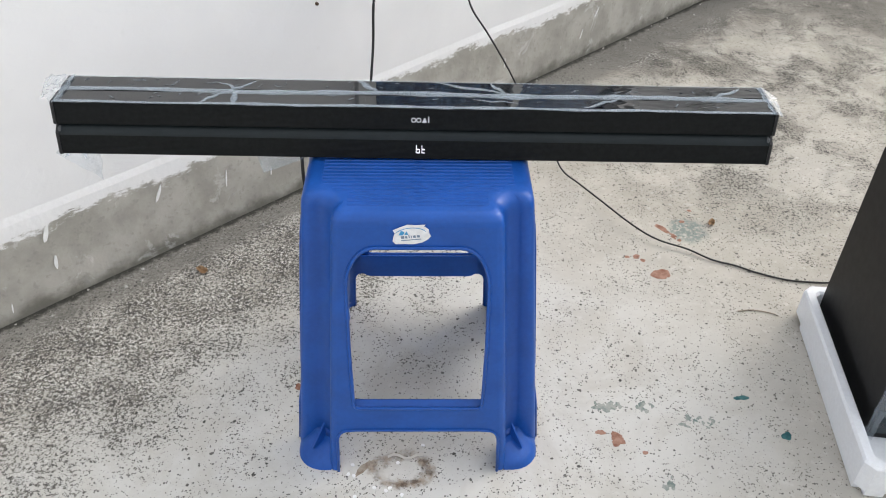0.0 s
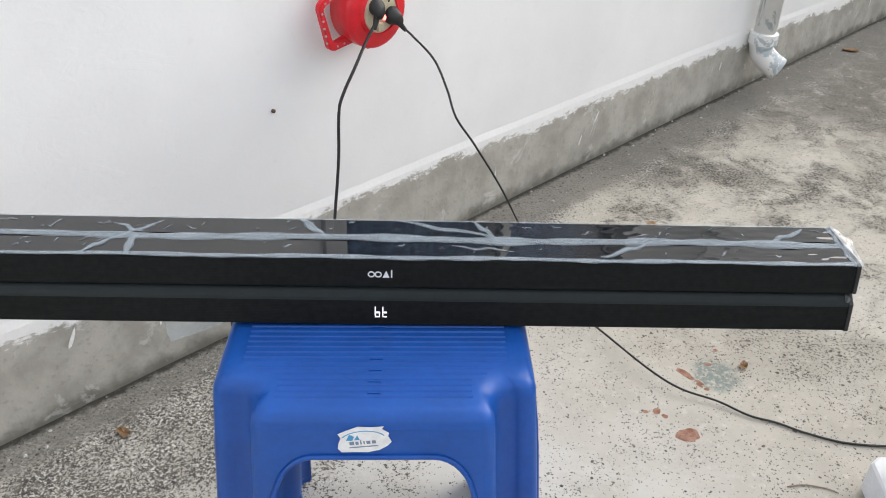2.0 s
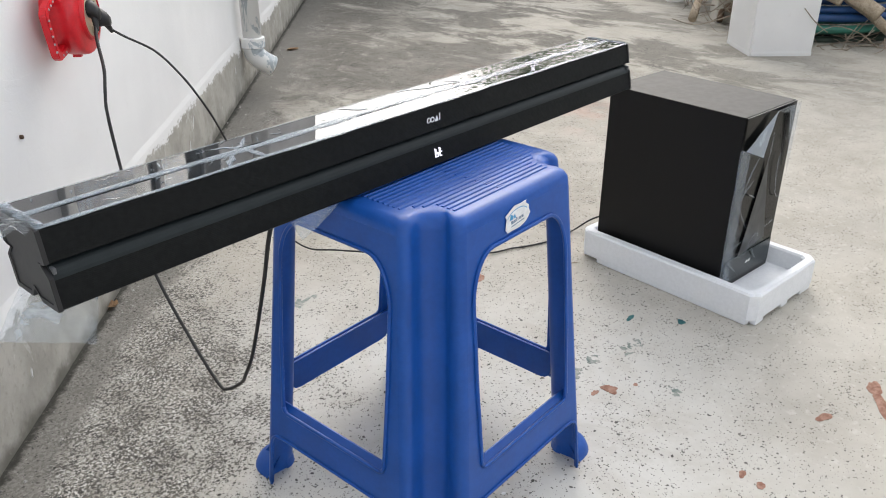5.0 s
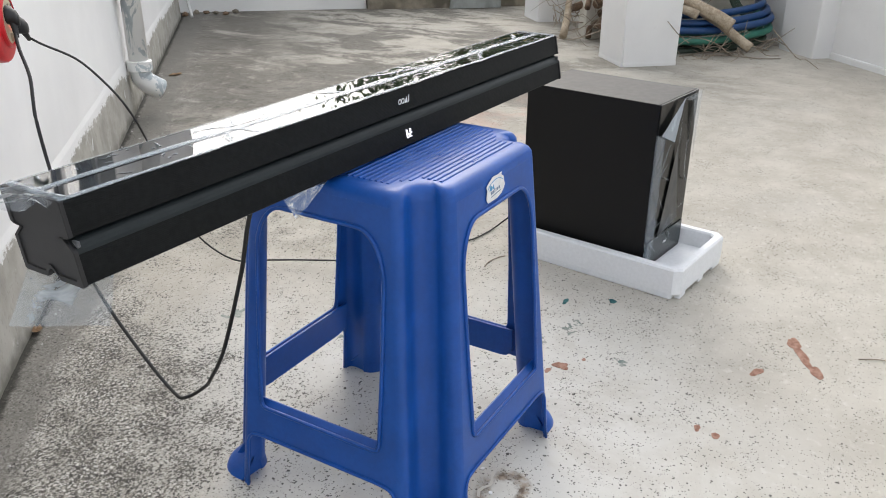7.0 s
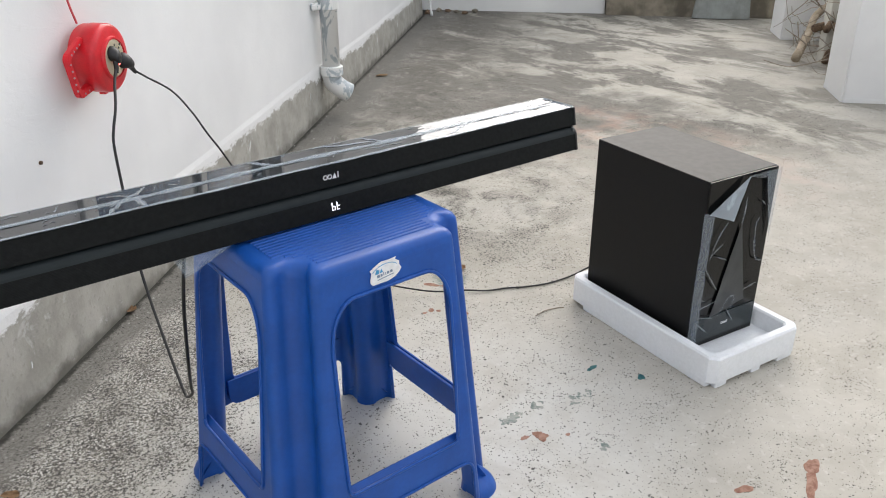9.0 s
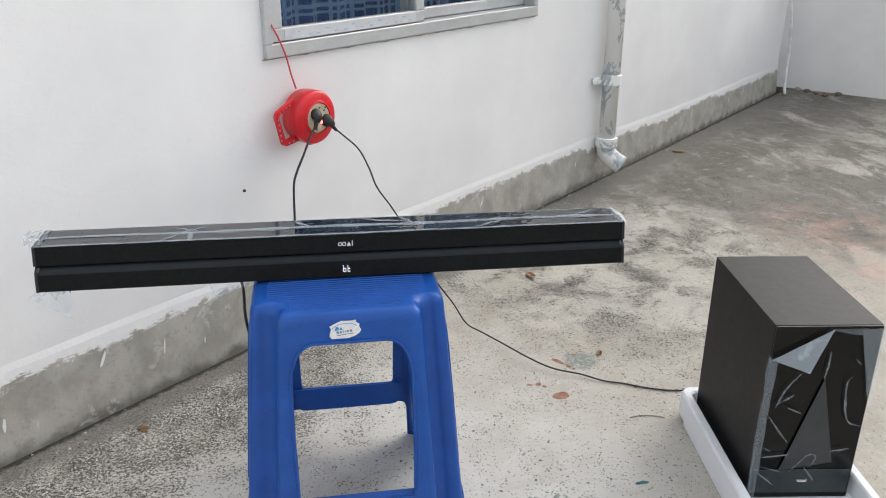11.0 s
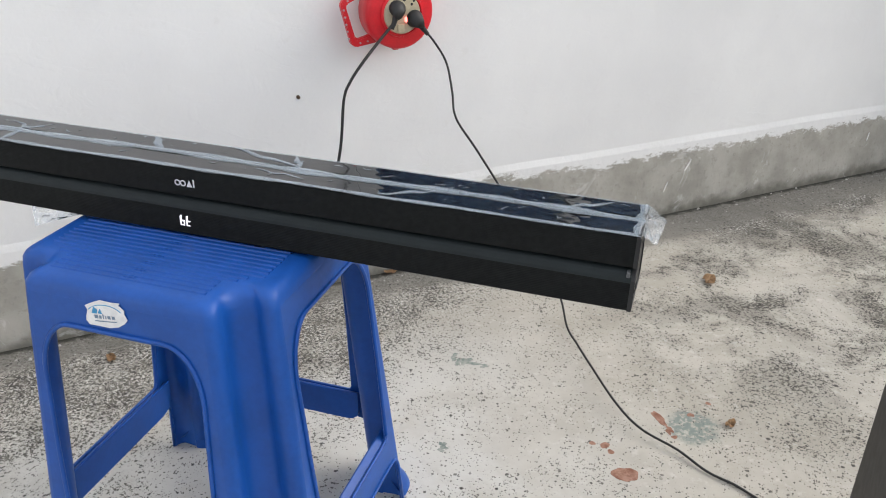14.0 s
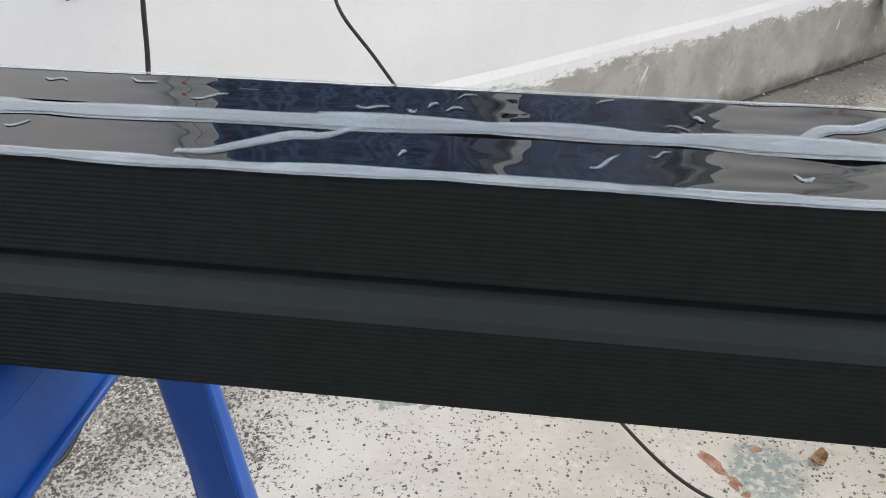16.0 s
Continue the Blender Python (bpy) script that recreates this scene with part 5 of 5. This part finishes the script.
# ---- beyond the terrace ----
house = thing("house", "pale yellow rendered house beyond the terrace", "house", WALLP)
part("wall", box((7.5, -4.2, -3.3), (11.5, -0.6, 1.35), 0.02), M_YELLOW, house)
part("roof", box((7.3, -4.4, 1.352), (11.7, -0.4, 1.5), 0.03), M_CREAM, house)
for d in (1.5, 3.2):
    w = part("window", box((7.47, -d - 0.45, 0.1), (7.56, -d + 0.45, 1.0), 0.01), M_ALU, house)
    part("pane", box((7.462, -d - 0.4, 0.15), (7.469, -d + 0.4, 0.95)), M_GLOSS, w)


def tree(x, y, h, seed, w):
    q = random.Random(seed)
    t = thing("tree", "leafy green tree rising beyond the terrace", "tree", Matrix.Translation((x, y, -3.3)), "trees beyond the terrace")
    b = bmesh.new()
    tube([(0, 0, 0), (0.1, 0.05, h * 0.35), (-0.05, 0.1, h * 0.7), (0.05, 0, h * 0.95)], 0.16, 9, b, 0.3, 4)
    limbs = []
    for i in range(11):
        a, z = q.uniform(0, 6.28), h * q.uniform(0.45, 0.85)
        ln = w * q.uniform(0.5, 1.0)
        e = Vector((math.cos(a) * ln, math.sin(a) * ln, z + ln * q.uniform(0.2, 0.7)))
        tube([(0, 0, z), (e.x * 0.5, e.y * 0.5, z + (e.z - z) * 0.4), e], 0.05, 6, b, 0.3, 4)
        limbs.append((Vector((0, 0, z)), e))
    part("trunk", b, M_BARK, t, smooth=True)
    vs, fs = [], []
    for i in range(5200):
        a, e = q.choice(limbs)
        c = a + (e - a) * q.uniform(0.35, 1.12) + Vector([q.gauss(0, w * 0.17) for _ in range(3)])
        n1 = Vector([q.gauss(0, 1) for _ in range(3)]).normalized()
        n2 = n1.orthogonal().normalized()
        n3 = n1.cross(n2)
        l = q.uniform(0.05, 0.1)
        k = len(vs)
        vs += [c - n2 * l, c + n3 * l * 0.45 + n1 * 0.01, c + n2 * l, c - n3 * l * 0.45 + n1 * 0.01]
        fs.append((k, k + 1, k + 2, k + 3))
    me = bpy.data.meshes.new("crown")
    me.from_pydata([tuple(v) for v in vs], [], fs)
    me.materials.append(M_LEAF)
    c = new("crown", me)
    c.parent = t


tree(9.2, 3.6, 6.9, 1, 1.8)
tree(8.3, 5.6, 6.7, 2, 1.7)
tree(11.0, 2.2, 5.4, 3, 1.4)

# ---- marks on the floor ----
LAYER = [0]


def mark(name, label, cat, outlines, material, h=0.0004):
    if len(outlines) > 1:
        t = thing(name, label, cat)
        for o in outlines:
            LAYER[0] += 1
            part("blotch", slab(o, 0.0001, h + 0.00002 * (LAYER[0] % 23)), material, t)
        return t
    LAYER[0] += 1
    return tagged(obj(name, slab(outlines[0], 0.0001, h + 0.00002 * (LAYER[0] % 23)), material), label, cat)


mark("paint_spot", "round red-brown paint spot on the floor", "paint spot", [blob(0.474, 1.443, 0.016, 1, 0.32, 1.1, 0, 60)], M_RUST)
mark("paint_spot", "small red-brown paint spots on the floor", "paint spot", [blob(0.436, 1.498, 0.007, 2, 0.3), blob(0.417, 1.497, 0.0045, 3), blob(0.447, 1.486, 0.005, 9)], M_RUST)
mark("paint_smear", "slanting red-brown paint smear on the floor", "paint smear", [blob(0.510, 1.592, 0.0075, 4, 0.6, 2.3, -0.95), blob(0.528, 1.567, 0.005, 5, 0.8, 2.0, -0.95), blob(0.537, 1.552, 0.0035, 6, 0.7, 1.5, -0.6), blob(0.558, 1.617, 0.005, 97, 0.4), blob(0.584, 1.657, 0.004, 98, 0.4)], M_RUST)
mark("paint_splash", "red-brown paint splash on the floor", "paint splash", [blob(0.314, 1.038, 0.010, 6, 0.8, 1.4, 0.3), blob(0.289, 1.052, 0.005, 7, 0.7, 1.5), blob(0.353, 1.012, 0.004, 8, 0.3)], M_RUST)
mark("paint_smear", "large red-brown paint smear on the floor", "paint smear", [blob(0.600, 0.706, 0.011, 10, 0.5, 2.0, 0.5), blob(0.560, 0.685, 0.0085, 11, 0.4, 4.4, 0.53), blob(0.518, 0.657, 0.010, 12, 0.4, 1.9, 0.6)], M_RUST)
mark("paint_spot", "small red-brown paint fleck on the floor", "paint spot", [blob(0.468, 0.745, 0.008, 13, 0.4, 1.8, -0.4)], M_RUST)
mark("paint_spot", "small red-brown paint flecks on the floor", "paint spot", [blob(0.258, 0.791, 0.005, 14, 0.4, 1.6), blob(0.252, 0.762, 0.006, 15, 0.4, 1.3)], M_RUST)
mark("paint_spot", "orange-brown chip by the stool's foot", "paint spot", [blob(-0.205, 1.148, 0.008, 16, 0.4, 0.6)], M_RUST)
for i, (x, y, r, st) in enumerate(((0.297, 1.105, 0.012, 1.3), (0.318, 1.103, 0.009, 1.5), (0.37, 1.107, 0.012, 1.4), (0.44, 1.078, 0.011, 1.5), (0.470, 1.072, 0.008, 1.8), (0.375, 0.955, 0.010, 1.0), (0.166, 1.640, 0.015, 1.3), (0.20, 1.41, 0.010, 0.6))):
    q = random.Random(900 + i)
    mark("paint_stain", "faded teal paint stain on the floor", "paint stain", [blob(x + q.gauss(0, 0.6) * r * st, y + q.gauss(0, 0.6) * r, r * q.uniform(0.16, 0.48), 40 + 9 * i + k, 0.85, q.uniform(0.8, 1.9), q.uniform(0, 3)) for k in range(8)], M_TEAL, 0.0003)
mark("paint_spot", "dark teal paint drop on the floor", "paint spot", [blob(0.588, 1.044, 0.007, 20, 0.4, 1.3)], M_TEALD)
mark("paint_spot", "dark teal paint dash on the floor", "paint spot", [blob(0.539, 1.124, 0.005, 21, 0.4, 2.4)], M_TEALD)
b = bmesh.new()
loft([[Vector((-0.050 + 0.009 * i, 1.004 + 0.004 * math.sin(i * 1.4) + o, 0.0008 + 0.0022 * abs(math.sin(i * 0.9)) + h)) for o, h in ((-0.0022, 0), (0.0022, 0.0004), (0.0022, 0.0010), (-0.0022, 0.0006))] for i in range(7)], True, True, b)
tagged(obj("paper_scrap", b, M_CREAM), "curled scrap of pale paper on the brown stain", "paper scrap")
mark("damp_stain", "brown streak stain on the floor by the stool", "stain", [blob(-0.085, 0.985, 0.006, 92, 0.5, 3.0, 0.9)], M_BROWN, 0.0003)
for i in range(10):
    x, y = random.Random(200 + i).uniform(-0.11, 0.04), random.Random(300 + i).uniform(0.93, 1.03)
    mark("paint_drop", "white paint drop on the floor", "paint drop", [blob(x, y, 0.0028, 210 + i, 0.3)], M_WDROP, 0.0012)
# dry leaves and a stalk
for i, (x, y, r) in enumerate(((0.62, 1.61, 0.0075), (0.572, 2.094, 0.014), (-0.429, 1.447, 0.009), (-0.077, 1.907, 0.011), (1.6, 3.35, 0.02))):
    q = random.Random(400 + i)
    b = bmesh.new()
    o = blob(x, y, r, 410 + i, 0.35, 1.5, q.uniform(0, 3), 14)
    vs = [b.verts.new((px, py, 0.002 + 0.006 * q.random())) for px, py in o]
    c = b.verts.new((x, y, 0.003))
    for k in range(len(vs)):
        b.faces.new((vs[k], vs[(k + 1) % len(vs)], c))
    bmesh.ops.solidify(b, geom=list(b.faces), thickness=0.0006)
    tagged(obj("dry_leaf", b, M_DRY), "curled dry brown leaf on the floor", "leaf")
cable("dry_stalk", [(0.595, 1.335, 0.002), (0.625, 1.338, 0.002), (0.655, 1.330, 0.002), (0.668, 1.322, 0.002)], 0.0012, M_TWIG, "thin dry stalk on the floor")
cable("dry_stalk", [(0.60, 0.60, 0.002), (0.615, 0.575, 0.002), (0.622, 0.55, 0.002)], 0.0010, M_TWIG, "thin dry stalk on the floor")
# loose grit swept against the wall's foot
q = random.Random(77)
vs, fs = [], []
for i in range(110):
    c = wp(q.uniform(-1.3, 2.6), 0.016 + abs(q.gauss(0, 0.05)), 0)
    r, a = q.uniform(0.0012, 0.0042), q.uniform(0, 6.28)
    k = len(vs)
    for j in range(4):
        vs.append((c.x + r * q.uniform(0.7, 1.4) * math.cos(a + j * 1.57), c.y + r * q.uniform(0.7, 1.4) * math.sin(a + j * 1.57), 0.0))
    vs.append((c.x + r * 0.2, c.y, r * q.uniform(0.6, 1.1)))
    vs.append((c.x - r * 0.3, c.y + r * 0.2, r * q.uniform(0.5, 0.9)))
    fs += [(k, k + 1, k + 4), (k + 1, k + 2, k + 5, k + 4), (k + 2, k + 3, k + 5), (k + 3, k, k + 4, k + 5)]
me = bpy.data.meshes.new("grit")
me.from_pydata(vs, [], fs)
me.materials.append(M_MORTAR)
tagged(new("grit", me), "loose pale grit along the foot of the wall", "grit", kind="stuff")
# rubble in the wall's far corner
for i in range(6):
    q = random.Random(500 + i)
    b = bmesh.new()
    bmesh.ops.create_icosphere(b, subdivisions=1, radius=0.02)
    for v in b.verts:
        v.co = Vector((v.co.x * q.uniform(0.7, 1.5), v.co.y * q.uniform(0.7, 1.4), v.co.z * q.uniform(0.5, 0.9) + 0.010))
    bmesh.ops.translate(b, vec=wp(3.68 + q.uniform(0, 0.2), 0.03 + 0.06 * i, 0), verts=b.verts)
    tagged(obj("rubble", b, M_BLOCK if i % 2 else M_BARK), "small lump of rubble in the wall's corner", "rubble", "corner rubble")

# ---- flecks of whitewash on the skirting, a nail hole in the wall ----
for i, (s, z, ln, w, tilt) in enumerate(((-0.70, 0.135, 0.020, 0.005, 25), (-0.555, 0.105, 0.024, 0.0022, 8), (-0.915, 0.085, 0.018, 0.005, 10), (-0.915, 0.150, 0.022, 0.006, 20), (-1.01, 0.03, 0.012, 0.002, 8), (0.66, 0.122, 0.020, 0.003, 30), (0.60, 0.075, 0.016, 0.0025, 20), (0.28, 0.09, 0.014, 0.002, 5), (-0.45, 0.075, 0.01, 0.002, 8), (1.28, 0.11, 0.014, 0.003, 8), (2.4, 0.10, 0.02, 0.004, 6), (2.9, 0.09, 0.018, 0.004, 6))):
    b = slab(blob(0, 0, w, 600 + i, 0.25, 1.0, 0, 16), 0, 0.0016)
    bmesh.ops.transform(b, matrix=Matrix.Diagonal((0.62, ln / w * 0.85, 1, 1)), verts=b.verts)
    bmesh.ops.transform(b, matrix=Matrix.Translation((s, -0.0105, z)) @ Matrix.Rotation(radians(tilt), 4, "Y") @ Matrix.Rotation(math.pi / 2, 4, "X"), verts=b.verts)
    tagged(obj("paint_fleck", b, M_WDROP, m=WALLP), "splash of whitewash on the cement skirting", "paint fleck")
tagged(obj("nail", turned([(0.0035, 0), (0.0035, 0.004), (0.002, 0.005)], 12, None, WALLP @ Matrix.Translation((-0.29, 0.0, 0.40)) @ Matrix.Rotation(math.pi / 2, 4, "X")), M_BARK), "small rusty nail head in the white wall", "nail")
